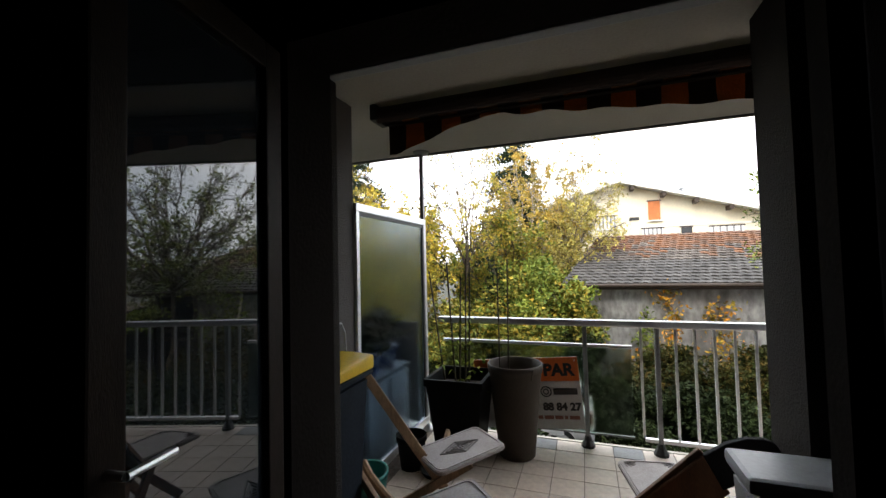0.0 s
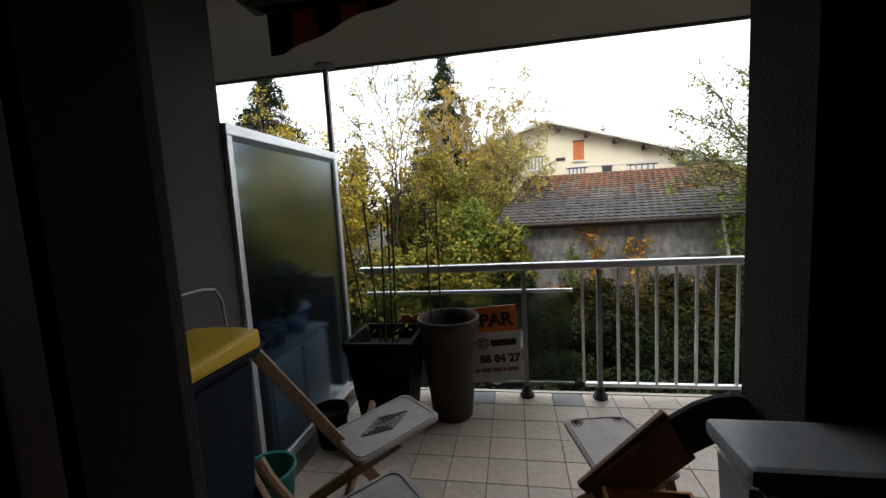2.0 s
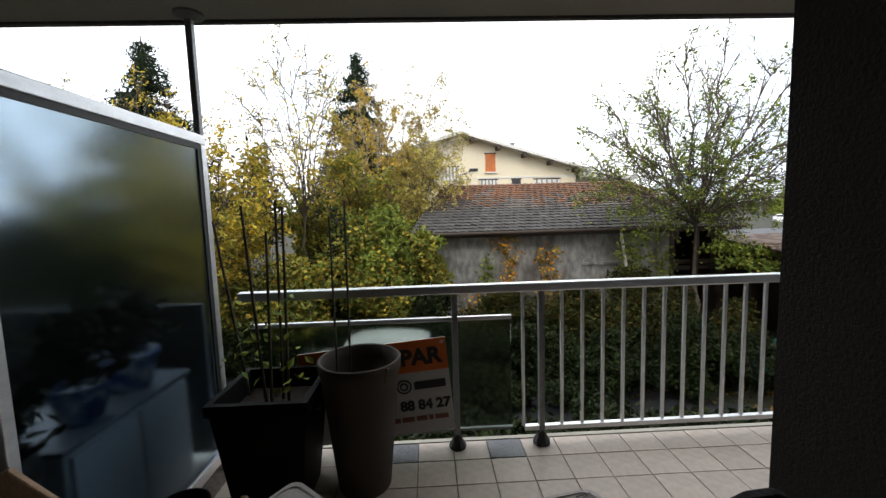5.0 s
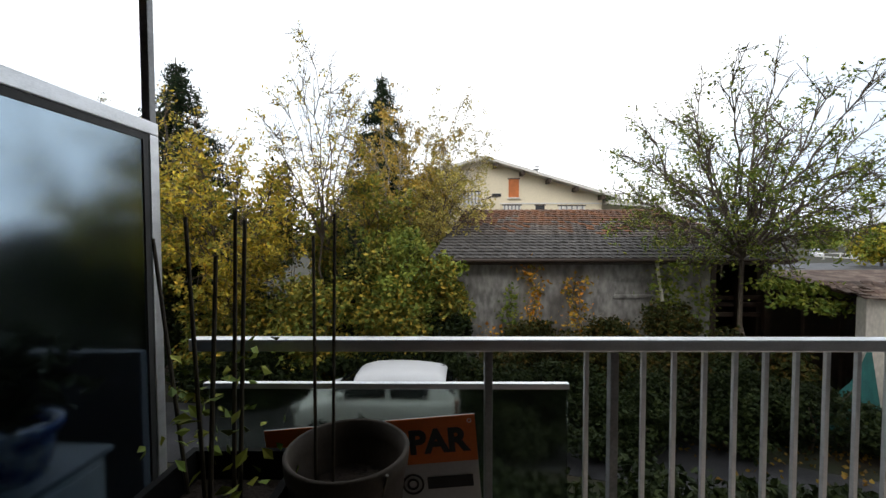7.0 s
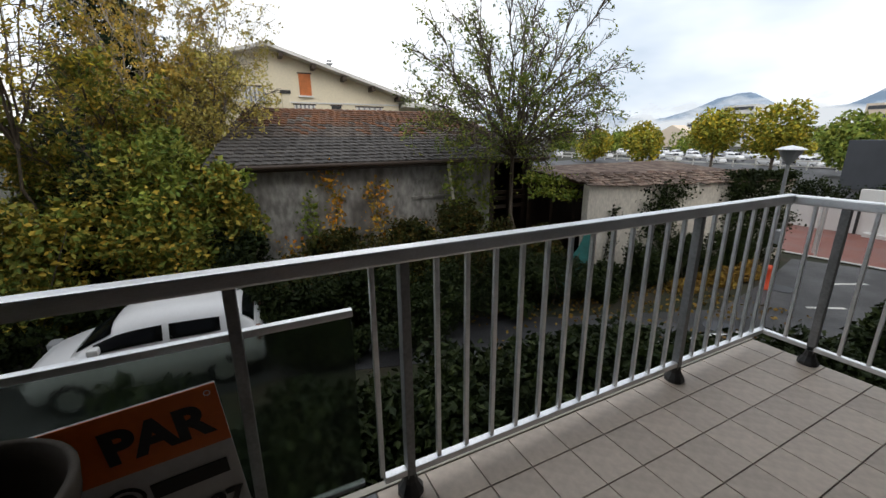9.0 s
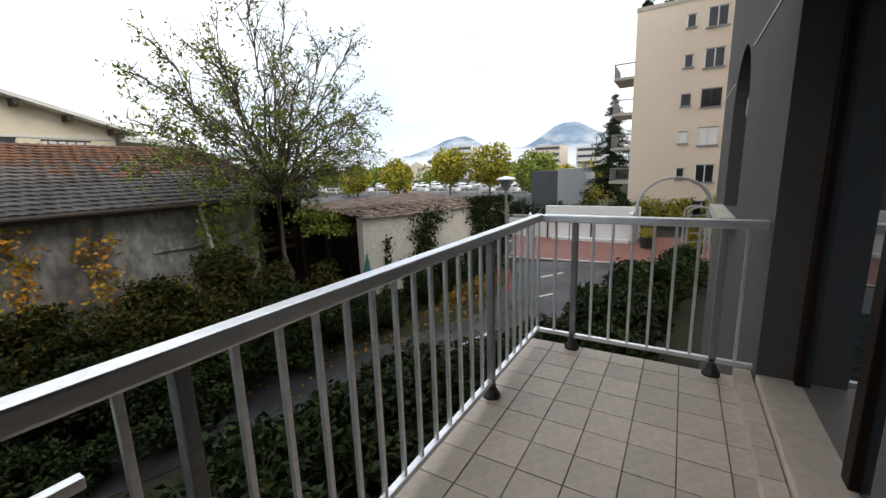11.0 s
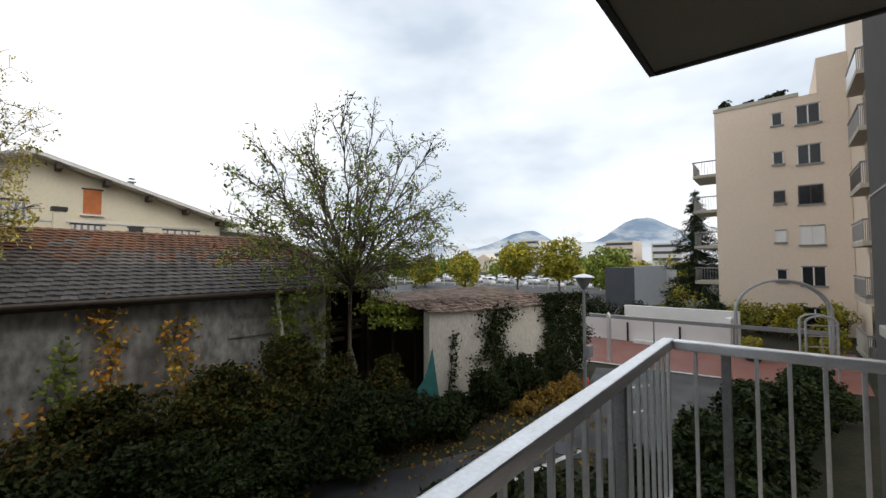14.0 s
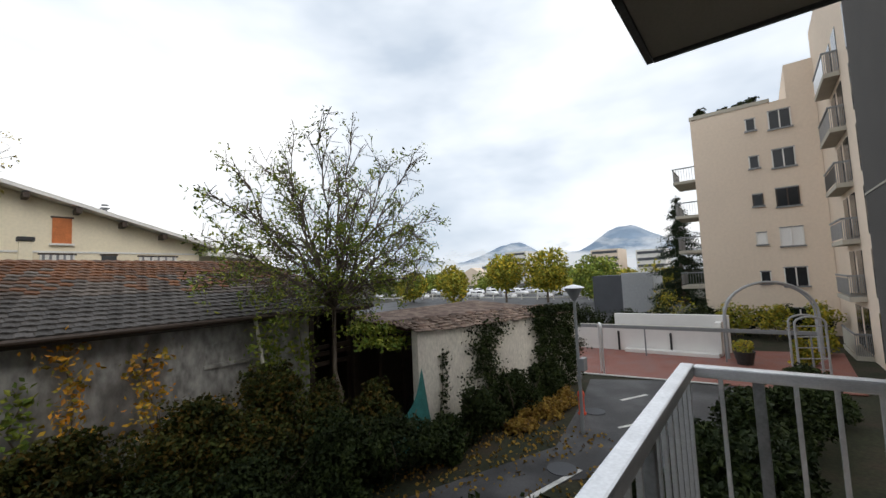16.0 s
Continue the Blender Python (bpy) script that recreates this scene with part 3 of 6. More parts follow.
solid("manhole", turned([(0, 0.03), (0.34, 0.03), (0.34, 0.0)], 20, (9.4, 7.0, GROUND)), M_darkgrey, "round dark iron manhole cover in the asphalt", "manhole")
solid("manhole", turned([(0, 0.03), (0.34, 0.03), (0.34, 0.0)], 20, (13.6, 7.6, GROUND)), M_darkgrey, "round dark iron manhole cover in the asphalt", "manhole")

# ---- trees ----
def seg_mesh(name, segs, material, thin=0.0):
    verts, faces = [], []
    for a, b, ra, rb in segs:
        d = (b - a).normalized()
        u = d.orthogonal().normalized()
        w = d.cross(u)
        n = 6 if ra > 0.03 else 4
        k = len(verts)
        for c, r in ((a, ra), (b, rb)):
            for i in range(n):
                t = 2 * math.pi * i / n
                verts.append(c + (u * math.cos(t) + w * math.sin(t)) * max(r, 0.006))
        for i in range(n):
            faces.append((k + i, k + (i + 1) % n, k + n + (i + 1) % n, k + n + i))
    return raw_mesh(name, [tuple(v) for v in verts], faces, material)


def fan_tree(name, label, base, fork, centre, radii, leaf_mat, bark, seed, mains=11, r0=0.085, leaves=5000, size=0.11, fill=0.5, droop=0.5, slim=0.36, low_bias=0.6, reach=1.0):
    """A tree whose limbs fan out from a fork into a round crown of fine twigs, with sprays of leaves at their ends."""
    rng = np.random.default_rng(seed)
    base, fork, centre = Vector(base), Vector(fork), Vector(centre)
    segs, ends = [], []

    def bough(a, b, lift, r, n):
        """A curved limb from a to b; gives its points and directions."""
        mid_ = a.lerp(b, 0.5) + Vector((0, 0, lift)) + Vector(rng.normal(size=3) * 0.05 * (b - a).length)
        pts_ = [(a * (1 - t) ** 2 + mid_ * 2 * t * (1 - t) + b * t * t) for t in [i / n for i in range(n + 1)]]
        pts_ = [pts_[0]] + [p + Vector(rng.normal(size=3) * 0.018 * (b - a).length) for p in pts_[1:-1]] + [pts_[-1]]
        for i in range(n):
            segs.append((pts_[i], pts_[i + 1], r * (1 - 0.7 * i / n), r * (1 - 0.7 * (i + 1) / n)))
        return pts_

    def outward(p):
        return Vector(((p.x - centre.x) / radii[0] ** 2, (p.y - centre.y) / radii[1] ** 2, (p.z - centre.z) / radii[2] ** 2 + 0.12 / radii[2])).normalized()

    bough(base, fork, 0.0, r0 * 1.15, 5)
    segs.append((fork - Vector((0, 0, 0.05)), fork + Vector((0, 0, 0.1)), r0 * 0.8, r0 * 0.7))
    for k in range(mains):
        h = 1 - 1.5 * (k + 0.5) / mains
        a = 2.39996 * k + rng.uniform(-0.2, 0.2)
        w = math.sqrt(max(0.05, 1 - h * h))
        goal = centre + Vector((math.cos(a) * w * radii[0], math.sin(a) * w * radii[1], h * radii[2])) * (rng.uniform(0.72, 0.9) if k % 4 else rng.uniform(0.45, 0.6)) * reach
        span = (goal - fork).length
        main = bough(fork, goal, 0.10 * span * (1 - max(h, 0)), r0 * 0.42, 7)
        for i in range(2, 8):
            for _ in range(2):
                p = main[i]
                d = ((goal - fork).normalized() * 0.6 + outward(p) * 0.7 + Vector(rng.normal(size=3)) * 0.45).normalized()
                q = p + d * span * rng.uniform(0.18, 0.36) * (1.05 - 0.07 * i)
                sec = bough(p, q, 0.03, r0 * 0.2, 4)
                for j in range(1, 5):
                    for _ in range(2):
                        d2 = (d * 0.8 + Vector(rng.normal(size=3)) * 0.6 + Vector((0, 0, 0.1 - 0.25 * droop))).normalized()
                        e = sec[j] + d2 * rng.uniform(0.18, 0.42)
                        segs.append((sec[j], e, r0 * 0.085, 0.004))
                        ends.append((e, d2))
    top = thing(name, label, "tree")
    t = new("trunk", seg_mesh("trunk", segs, bark))
    t.parent = top
    if leaves:
        zs = np.array([e.z for e, _ in ends])
        rel = (zs - zs.min()) / (zs.max() - zs.min())
        wgt = (1 - low_bias * rel) * (rng.uniform(0, 1, len(ends)) < fill)
        wgt = wgt / wgt.sum()
        per = 5
        pick = rng.choice(len(ends), leaves // per, p=wgt)
        heads = np.array([ends[i][0] for i in pick])
        dirs = np.array([ends[i][1] for i in pick]) * 0.8 + rng.normal(size=(len(pick), 3)) * 0.35 - np.array([0, 0, droop])
        dirs /= np.linalg.norm(dirs, axis=1)[:, None]
        along = (np.arange(per) / per * 0.22)[None, :, None]
        c = heads[:, None, :] + dirs[:, None, :] * along + rng.normal(size=(len(pick), per, 3)) * size * 0.55
        cr = new("crown", leaf_mesh("crown", c.reshape(-1, 3), size, leaf_mat, rng, droop, slim))
        cr.parent = top
    return top


def cloud_points(rng, n, centre, radii, hollow=0.55, lumps=7):
    """Points in an uneven lumpy mass, denser towards its skin."""
    u = rng.normal(size=(n, 3))
    u /= np.linalg.norm(u, axis=1)[:, None]
    k = rng.normal(size=(lumps, 3))
    k /= np.linalg.norm(k, axis=1)[:, None]
    bump = 0.72 + 0.34 * np.max(np.clip(u @ k.T, 0, 1) ** 6, axis=1) + 0.10 * np.sin(9 * u[:, 0] + 7 * u[:, 1]) * np.cos(8 * u[:, 2])
    r = bump * rng.uniform(hollow, 1.0, n) ** 0.6
    return np.asarray(centre) + u * r[:, None] * np.asarray(radii)


def bush(name, label, masses, per, size, leaf_mat, seed, category="bush", kind="", bark=None):
    """A shrub: several lumpy leaf masses on stems."""
    rng = np.random.default_rng(seed)
    top = thing(name, label, category, kind=kind)
    segs, pts = [], []
    for cx, cy, cz, rx_, ry_, rz_ in masses:
        for k in range(12):
            w = rng.normal(size=3)
            w *= rng.uniform(0.35, 0.85) / np.linalg.norm(w)
            g = rng.uniform(0.28, 0.55)
            pts.append(cloud_points(rng, per // 14, (cx + w[0] * rx_, cy + w[1] * ry_, cz + w[2] * rz_), (rx_ * g, ry_ * g, rz_ * g), 0.2))
        pts.append(cloud_points(rng, per // 4, (cx, cy, cz), (rx_ * 0.8, ry_ * 0.8, rz_ * 0.8), 0.1))
        for k in range(5):
            foot = Vector((cx + rng.uniform(-0.3, 0.3) * rx_, cy + rng.uniform(-0.3, 0.3) * ry_, GROUND))
            head = Vector((cx + rng.uniform(-0.7, 0.7) * rx_, cy + rng.uniform(-0.7, 0.7) * ry_, cz + rng.uniform(0, 0.6) * rz_))
            midp = (foot + head) / 2 + Vector((rng.uniform(-0.1, 0.1), rng.uniform(-0.1, 0.1), 0))
            segs += [(foot, midp, 0.025, 0.018), (midp, head, 0.018, 0.008)]
    pts = np.concatenate(pts)
    pts = pts[pts[:, 2] > GROUND + 0.03]
    s = new("stems", seg_mesh("stems", segs, bark or M_bark))
    s.parent = top
    c = new("foliage", leaf_mesh("foliage", pts, size, leaf_mat, rng, 0.1, 0.6))
    c.parent = top
    return top


def spruce(name, label, base, height, radius, seed, n=9000):
    rng = np.random.default_rng(seed)
    top = thing(name, label, "tree")
    t = new("trunk", seg_mesh("trunk", [(Vector(base), Vector(base) + Vector((0, 0, height)), 0.2, 0.02)], M_bark))
    t.parent = top
    segs, pts = [], []
    tiers = int(height / 0.42)
    for i in range(tiers):
        f = i / tiers
        if f < 0.12:
            continue
        z, r = base[2] + height * f, radius * (1 - f) ** 0.85 + 0.1
        for k in range(9):
            a = rng.uniform(0, 2 * math.pi)
            rr = r * rng.uniform(0.7, 1.12)
            p0 = Vector((base[0], base[1], z + rng.uniform(-0.15, 0.15)))
            p1 = p0 + Vector((math.cos(a) * rr, math.sin(a) * rr, -0.22 * rr))
            segs.append((p0, p1, 0.03, 0.008))
            m = max(8, int(n * rr / (tiers * 9 * radius * 0.5)))
            u = rng.uniform(0.1, 1.0, m)[:, None]
            q = np.array(p0) + (np.array(p1) - np.array(p0)) * u + rng.normal(size=(m, 3)) * np.array([0.12, 0.12, 0.10]) - np.array([0, 0, 0.12]) * rng.uniform(0, 1.5, m)[:, None]
            pts.append(q)
    b = new("branches", seg_mesh("branches", segs, M_bark))
    b.parent = top
    c = new("crown", leaf_mesh("crown", np.concatenate(pts), 0.22, M_needle, rng, 0.6, 0.28))
    c.parent = top
    return top


fan_tree("tree", "slender half-bare tree with sparse green pinnate leaves", (7.25, 12.3, GROUND), (7.15, 12.3, 0.75), (6.95, 12.3, 2.7), (3.4, 3.0, 3.25), M_leaf_g, M_bark, 14, 32, 0.088, 12000, 0.12, 0.6, 0.35, 0.38, 0.7)
fan_tree("tree", "tall thin tree with sparse golden autumn leaves", (-4.3, 13.8, GROUND), (-4.3, 13.8, 1.2), (-4.35, 13.8, 4.3), (1.8, 1.7, 2.9), M_leaf_gold, M_bark, 21, 10, 0.07, 3500, 0.12, 0.35, 0.5, 0.36, 0.3)
fan_tree("tree", "thin tree with orange and yellow autumn leaves", (-6.7, 13.0, GROUND), (-6.6, 13.0, -0.9), (-6.7, 12.8, 1.7), (2.1, 1.6, 2.2), M_leaf_gold, M_bark, 22, 12, 0.08, 11200, 0.15, 0.55, 0.3, 0.42, 0.2)
fan_tree("birch", "pale birch with fine hanging yellowing twigs", (-2.5, 17.6, GROUND), (-2.4, 17.6, 0.4), (-2.4, 17.6, 3.6), (2.3, 2.0, 3.0), M_leaf_brown, M_birch, 23, 14, 0.10, 21000, 0.11, 0.7, 0.9, 0.5, 0.55)
fan_tree("birch", "slim birch with drooping pale autumn leaves", (-0.9, 17.5, GROUND), (-0.8, 17.5, 1.6), (-0.2, 17.5, 4.6), (1.35, 1.3, 2.6), M_leaf_b, M_birch, 24, 9, 0.07, 4900, 0.10, 0.6, 0.9, 0.45, 0.5)
fan_tree("tree", "crooked garden tree with dull gold leaves", (-0.9, 16.2, GROUND), (-0.95, 16.2, 0.2), (-0.5, 16.2, 2.4), (1.5, 1.3, 1.4), M_leaf_b, M_bark, 34, 9, 0.09, 7000, 0.11, 0.6, 0.7, 0.45, 0.2)
fan_tree("tree", "leafy tree turning from green to gold", (-3.4, 15.8, GROUND), (-3.3, 15.8, -1.2), (-3.4, 15.6, 1.1), (2.4, 1.8, 2.5), M_leaf_m, M_bark, 35, 14, 0.09, 21000, 0.14, 0.7, 0.4, 0.45, 0.45)
fan_tree("tree", "low leafy tree with green and gold foliage", (-1.75, 14.0, GROUND), (-1.75, 14.0, -1.9), (-1.75, 13.9, -0.2), (1.5, 1.3, 1.7), M_leaf_g, M_bark, 28, 12, 0.08, 17500, 0.15, 0.8, 0.3, 0.5, 0.1)
bush("far_garden_trees", "dark garden trees closing the view behind the shrubs", [(-26 + 4.5 * i, 30 + (i % 3) * 2, 0.5 + (i % 2), 3.0, 2.5, 4.0) for i in range(6)], 3500, 0.35, M_leaf_u, 91, "trees", "stuff")
spruce("spruce", "tall dark green spruce", (-4.14, 24.0, GROUND), 13.4, 4.8, 31, 52000)
spruce("spruce", "dark spruce beyond the gardens", (-12.8, 20.0, GROUND), 12.5, 5.2, 32, 60000)
fan_tree("tree", "leafy garden tree with dull green and ochre leaves", (-9.0, 13.6, GROUND), (-9.0, 13.6, -0.8), (-9.0, 13.5, 1.4), (2.0, 1.7, 2.0), M_leaf_m, M_bark, 26, 12, 0.09, 10500, 0.15, 0.5, 0.3, 0.42, 0.3)
fan_tree("tree", "bare-topped tree beyond the gardens", (-16.0, 18.5, GROUND), (-16.0, 18.5, 0.5), (-16.0, 18.5, 4.4), (3.0, 2.6, 3.2), M_leaf_b, M_bark, 27, 11, 0.10, 4200, 0.14, 0.5, 0.5, 0.4, 0.3)
fan_tree("tree", "thin half-bare tree with ochre leaves", (-10.6, 17.0, GROUND), (-10.6, 17.0, 0.4), (-10.6, 17.0, 3.9), (2.4, 2.1, 2.7), M_leaf_gold, M_bark, 29, 10, 0.08, 3500, 0.14, 0.45, 0.5, 0.4, 0.3)
bush("garden_hedge", "dense green and golden shrubs beside the drive", [(-4.6, 12.9, -1.2, 2.1, 1.2, 2.1), (-2.2, 13.4, -0.9, 1.9, 1.2, 2.0), (-0.9, 12.9, -1.1, 1.2, 1.0, 1.9), (-6.4, 12.6, -1.6, 1.6, 1.0, 1.6)], 9000, 0.15, M_leaf_m, 41, "hedge", "stuff")
bush("garden_hedge", "dark green shrubs behind the drive", [(-3.4, 13.8, -1.0, 2.4, 0.9, 2.0), (-0.9, 12.5, -1.8, 1.3, 0.9, 1.4), (-8.0, 13.2, -0.9, 2.8, 0.9, 2.4), (-9.8, 12.2, -0.9, 2.1, 1.2, 2.4), (-12.0, 12.0, -0.6, 2.6, 1.2, 3.0), (-5.6, 12.0, -2.3, 2.2, 0.5, 0.9), (-2.2, 12.4, -2.3, 2.0, 0.5, 0.8)], 8000, 0.14, M_leaf_d, 42, "hedge", "stuff")
bush("hedge", "dark green hedge under the balcony", [(-2.5 + 1.25 * i, 6.1 - 0.1 * i, -2.15, 1.2, 1.7, 1.0) for i in range(7)], 12000, 0.12, M_leaf_d, 43, "hedge", "stuff")
bush("hedge", "thick dark green hedge beside the drive", [(4.6, 4.0, -2.2, 1.3, 1.2, 1.0), (6.3, 3.8, -2.1, 1.4, 1.2, 1.05), (8.1, 3.7, -2.0, 1.4, 1.2, 1.1), (10.0, 3.4, -2.1, 1.4, 1.1, 1.0), (11.9, 3.1, -2.1, 1.4, 1.0, 0.95), (13.6, 2.7, -2.2, 1.3, 1.0, 0.9), (15.4, 2.2, -2.3, 1.3, 1.0, 0.8)], 12000, 0.12, M_leaf_d, 44, "hedge", "stuff")
bush("undergrowth", "brambles and mixed undergrowth along the barn wall", [(0.8, 12.3, -2.3, 1.4, 0.9, 1.0), (2.6, 12.4, -2.2, 1.4, 0.9, 1.2), (4.4, 12.2, -2.2, 1.3, 0.9, 1.2), (6.0, 11.8, -2.2, 1.2, 0.9, 1.2), (7.6, 11.6, -2.2, 1.0, 0.8, 1.0), (1.6, 12.9, -1.7, 1.0, 0.5, 0.9), (3.8, 12.8, -1.6, 1.2, 0.5, 1.0), (5.6, 12.6, -1.5, 1.0, 0.5, 1.1)], 5200, 0.11, M_leaf_u, 45, "bush", "stuff")
bush("undergrowth", "dark undergrowth between drive and barn", [(-0.4 + 1.5 * i, 11.4 - 0.28 * i, -2.35, 1.4, 1.1, 1.0) for i in range(6)] + [(8.3, 9.6, -2.6, 1.0, 0.7, 0.8), (10.2, 9.7, -2.4, 1.2, 0.6, 1.0), (12.2, 9.4, -2.4, 1.3, 0.6, 1.0), (14.0, 9.2, -2.5, 1.2, 0.5, 0.9), (0.6, 9.9, -2.7, 1.3, 0.8, 0.6), (3.0, 9.6, -2.7, 1.3, 0.7, 0.6)], 6500, 0.10, M_leaf_d, 46, "bush", "stuff")
def wall_vine(name, label, category, strands, size, leaf_mat, seed):
    """Ragged strands of leaves on a wall: each strand is foot, head, breadth and leaf count."""
    rng = np.random.default_rng(seed)
    top = thing(name, label, category)
    for foot, head, broad, n in strands:
        a, b = np.array(foot, float), np.array(head, float)
        side = np.array([1.0, -0.2 if a[0] > 9 else 0.0, 0.0])
        u = rng.uniform(0, 1, n) ** 0.9
        wob = 0.25 * np.sin(u * 9 + a[0]) + 0.15 * np.sin(u * 23 + a[1] * 3)
        wide = broad * (0.45 + 0.55 * np.abs(np.sin(u * 7.3 + a[0] * 2)))
        p = a + (b - a) * u[:, None] + side * ((wob * broad * 0.8 + rng.normal(size=n) * wide * 0.55)[:, None])
        p[:, 1] -= rng.uniform(0.0, 0.22, n)
        p[:, 2] += rng.normal(size=n) * 0.08
        p = p[p[:, 2] > GROUND + 0.02]
        k = 7
        line = [Vector(a + (b - a) * i / k + side * broad * 0.2 * math.sin(9 * i / k + a[0])) for i in range(k + 1)]
        st = new("stem", seg_mesh("stem", [(line[i], line[i + 1], 0.022 - 0.002 * i, 0.02 - 0.002 * i) for i in range(k)], M_bark))
        st.parent = top
        lf = new("foliage", leaf_mesh("foliage", p, size, leaf_mat, rng, 0.3, 0.65))
        lf.parent = top
    return top


wall_vine("climbing_vine", "orange autumn vine climbing the barn wall", "vine", [((2.0, 13.5, GROUND), (1.95, 13.5, 0.55), 0.42, 420), ((3.4, 13.5, GROUND), (3.25, 13.5, 0.15), 0.55, 460), ((4.2, 13.45, GROUND), (4.35, 13.45, -1.2), 0.7, 300), ((0.9, 13.5, GROUND), (0.7, 13.5, -1.4), 0.5, 160)], 0.13, M_leaf_o, 47)
wall_vine("climbing_vine", "green creeper hanging along the barn eaves", "vine", [((5.6, 13.3, -1.0), (5.9, 13.2, 0.6), 0.7, 420), ((6.6, 13.3, GROUND), (6.7, 13.3, 0.0), 0.6, 420), ((1.25, 13.5, -1.4), (1.3, 13.5, -0.2), 0.35, 160), ((7.6, 12.5, 0.1), (9.4, 11.9, -0.1), 0.7, 700), ((8.0, 12.3, -0.3), (9.2, 11.7, -0.5), 0.6, 500)], 0.13, M_leaf_g, 48)
wall_vine("ivy", "dark ivy hanging over the plaster wall", "ivy", [((11.75, 10.42, GROUND), (11.7, 10.42, -0.12), 0.8, 2200), ((14.6, 9.8, GROUND), (14.5, 9.8, -0.1), 0.6, 1700), ((15.4, 9.64, GROUND), (15.3, 9.64, 0.0), 0.8, 2200), ((16.4, 9.42, GROUND), (16.3, 9.42, 0.0), 0.8, 2200), ((14.2, 10.0, 0.05), (17.0, 9.4, 0.0), 0.4, 1600), ((9.7, 10.85, GROUND), (10.0, 10.8, -0.8), 0.16, 260), ((12.6, 10.24, GROUND), (12.4, 10.26, -2.0), 0.5, 500)], 0.11, M_leaf_d, 49)


rng = np.random.default_rng(77)
pts = np.stack([rng.uniform(4, 12, 1500), rng.uniform(6.2, 10.2, 1500), np.full(1500, GROUND + 0.035)], 1)
pts = pts[np.abs(pts[:, 1] - (11.0 - 0.42 * pts[:, 0])) > 0.5 * rng.uniform(0, 2.2, len(pts))]
solid_leaves = new("fallen_leaves", leaf_mesh("fallen_leaves", pts, 0.10, M_fallen, rng, 0.0, 0.8))
tagged(solid_leaves, "scattered fallen autumn leaves on asphalt and soil", "leaves", kind="stuff")

bush("leaf_heap", "heap of brown fallen leaves and dry weeds by the lamp", [(12.4, 8.9, -2.95, 1.0, 0.6, 0.4), (13.6, 8.6, -2.9, 1.0, 0.5, 0.45), (11.0, 9.0, -3.0, 0.8, 0.5, 0.25)], 2600, 0.11, M_fallen, 52, "leaves", "stuff")

# ---- the barn ----
BY, BX0, BX1, EAVE = 13.6, -0.25, 9.0, 0.70
barn = thing("barn", "old low barn with stained walls and brown hip roof", "barn")
for a, b, c, d in ((BX0, 4.4, GROUND, EAVE), (4.4, 6.15, GROUND, -0.42), (4.4, 6.15, 0.06, EAVE), (6.15, 7.2, GROUND, EAVE)):
    part("wall", box(a, b, BY, BY + 0.25, c, d), M_barn, barn)
part("wall", box(BX0, BX0 + 0.25, BY + 0.25, BY + 8, GROUND, EAVE), M_barn, barn)
# these two walls take a dark wood colour for the shade inside the shed
part("wall", box(BX1 - 0.25, BX1, BY + 0.25, BY + 8, GROUND, EAVE), M_wood_dark, barn, "end wall darkened for the open shed's shade")
part("wall", box(BX0 + 0.25, BX1 - 0.25, BY + 4.0, BY + 4.2, GROUND, EAVE), M_wood_dark, barn, "inner wall darkened for the open shed's shade")
part("window", box(4.4, 6.15, BY + 0.12, BY + 0.2, -0.42, 0.06), M_barn, barn, "long low blocked window recess")
part("window_sill", box(4.35, 6.2, BY - 0.06, BY - 0.002, -0.50, -0.42, 0.01), M_barn, barn)
for x in (7.3, 8.1, 8.9):
    part("timber_post", box(x - 0.08, x + 0.08, BY, BY + 0.16, GROUND, EAVE, 0.01), M_wood_dark, barn)
for x, z in ((8.9, -0.6), (9.9, -1.1), (11.4, -0.8)):
    part("timber_rail", box(7.25, 8.98, BY + 0.16, BY + 0.22, z, z + 0.13, 0.01), M_wood_dark, barn)
RIDGE_Z, RX0, RX1, HIP = 2.35, 0.25, 8.35, 4.75
ov = 0.35
bm = bmesh.new()
v = [bm.verts.new(p) for p in ((BX0 - 0.78, BY - ov, EAVE - 0.05), (BX1 + ov, BY - ov, EAVE - 0.05), (RX1, BY + HIP, RIDGE_Z), (RX0, BY + HIP, RIDGE_Z), (BX0 - 0.9, BY + 2 * HIP + ov, EAVE - 0.05), (BX1 + ov, BY + 2 * HIP + ov, EAVE - 0.05))]
for q in ((0, 1, 2, 3), (1, 5, 2), (3, 2, 5, 4), (0, 3, 4)):
    bm.faces.new([v[i] for i in q])
roof = part("roof", bm, M_rooftile_j, barn, "weathered brown and rust roof tiles")
part("gutter", tube((BX0 - 0.78, BY - ov - 0.05, EAVE - 0.08), (BX1 + ov, BY - ov - 0.05, EAVE - 0.08), 0.06), M_wood_dark, barn)
part("eave_board", box(BX0 - 0.85, BX1 + 0.3, BY - ov + 0.02, BY - ov + 0.05, EAVE - 0.20, EAVE - 0.06), M_wood_dark, barn)
part("lean_post", tube((5.55, BY - 0.5, -0.6), (5.45, BY - 0.35, 0.55), 0.045), M_column, barn, "pale leaning post")
solid("concrete_hut", box(-2.0, -0.3, 14.2, 16.0, GROUND, -0.1, 0.02), M_column, "small pale concrete lean-to beside the barn", "shed")
solid("hut_roof", box(-2.2, -0.27, 14.0, 16.2, -0.098, 0.02, 0.02), M_fascia, "flat pale lean-to roof slab", "roof")

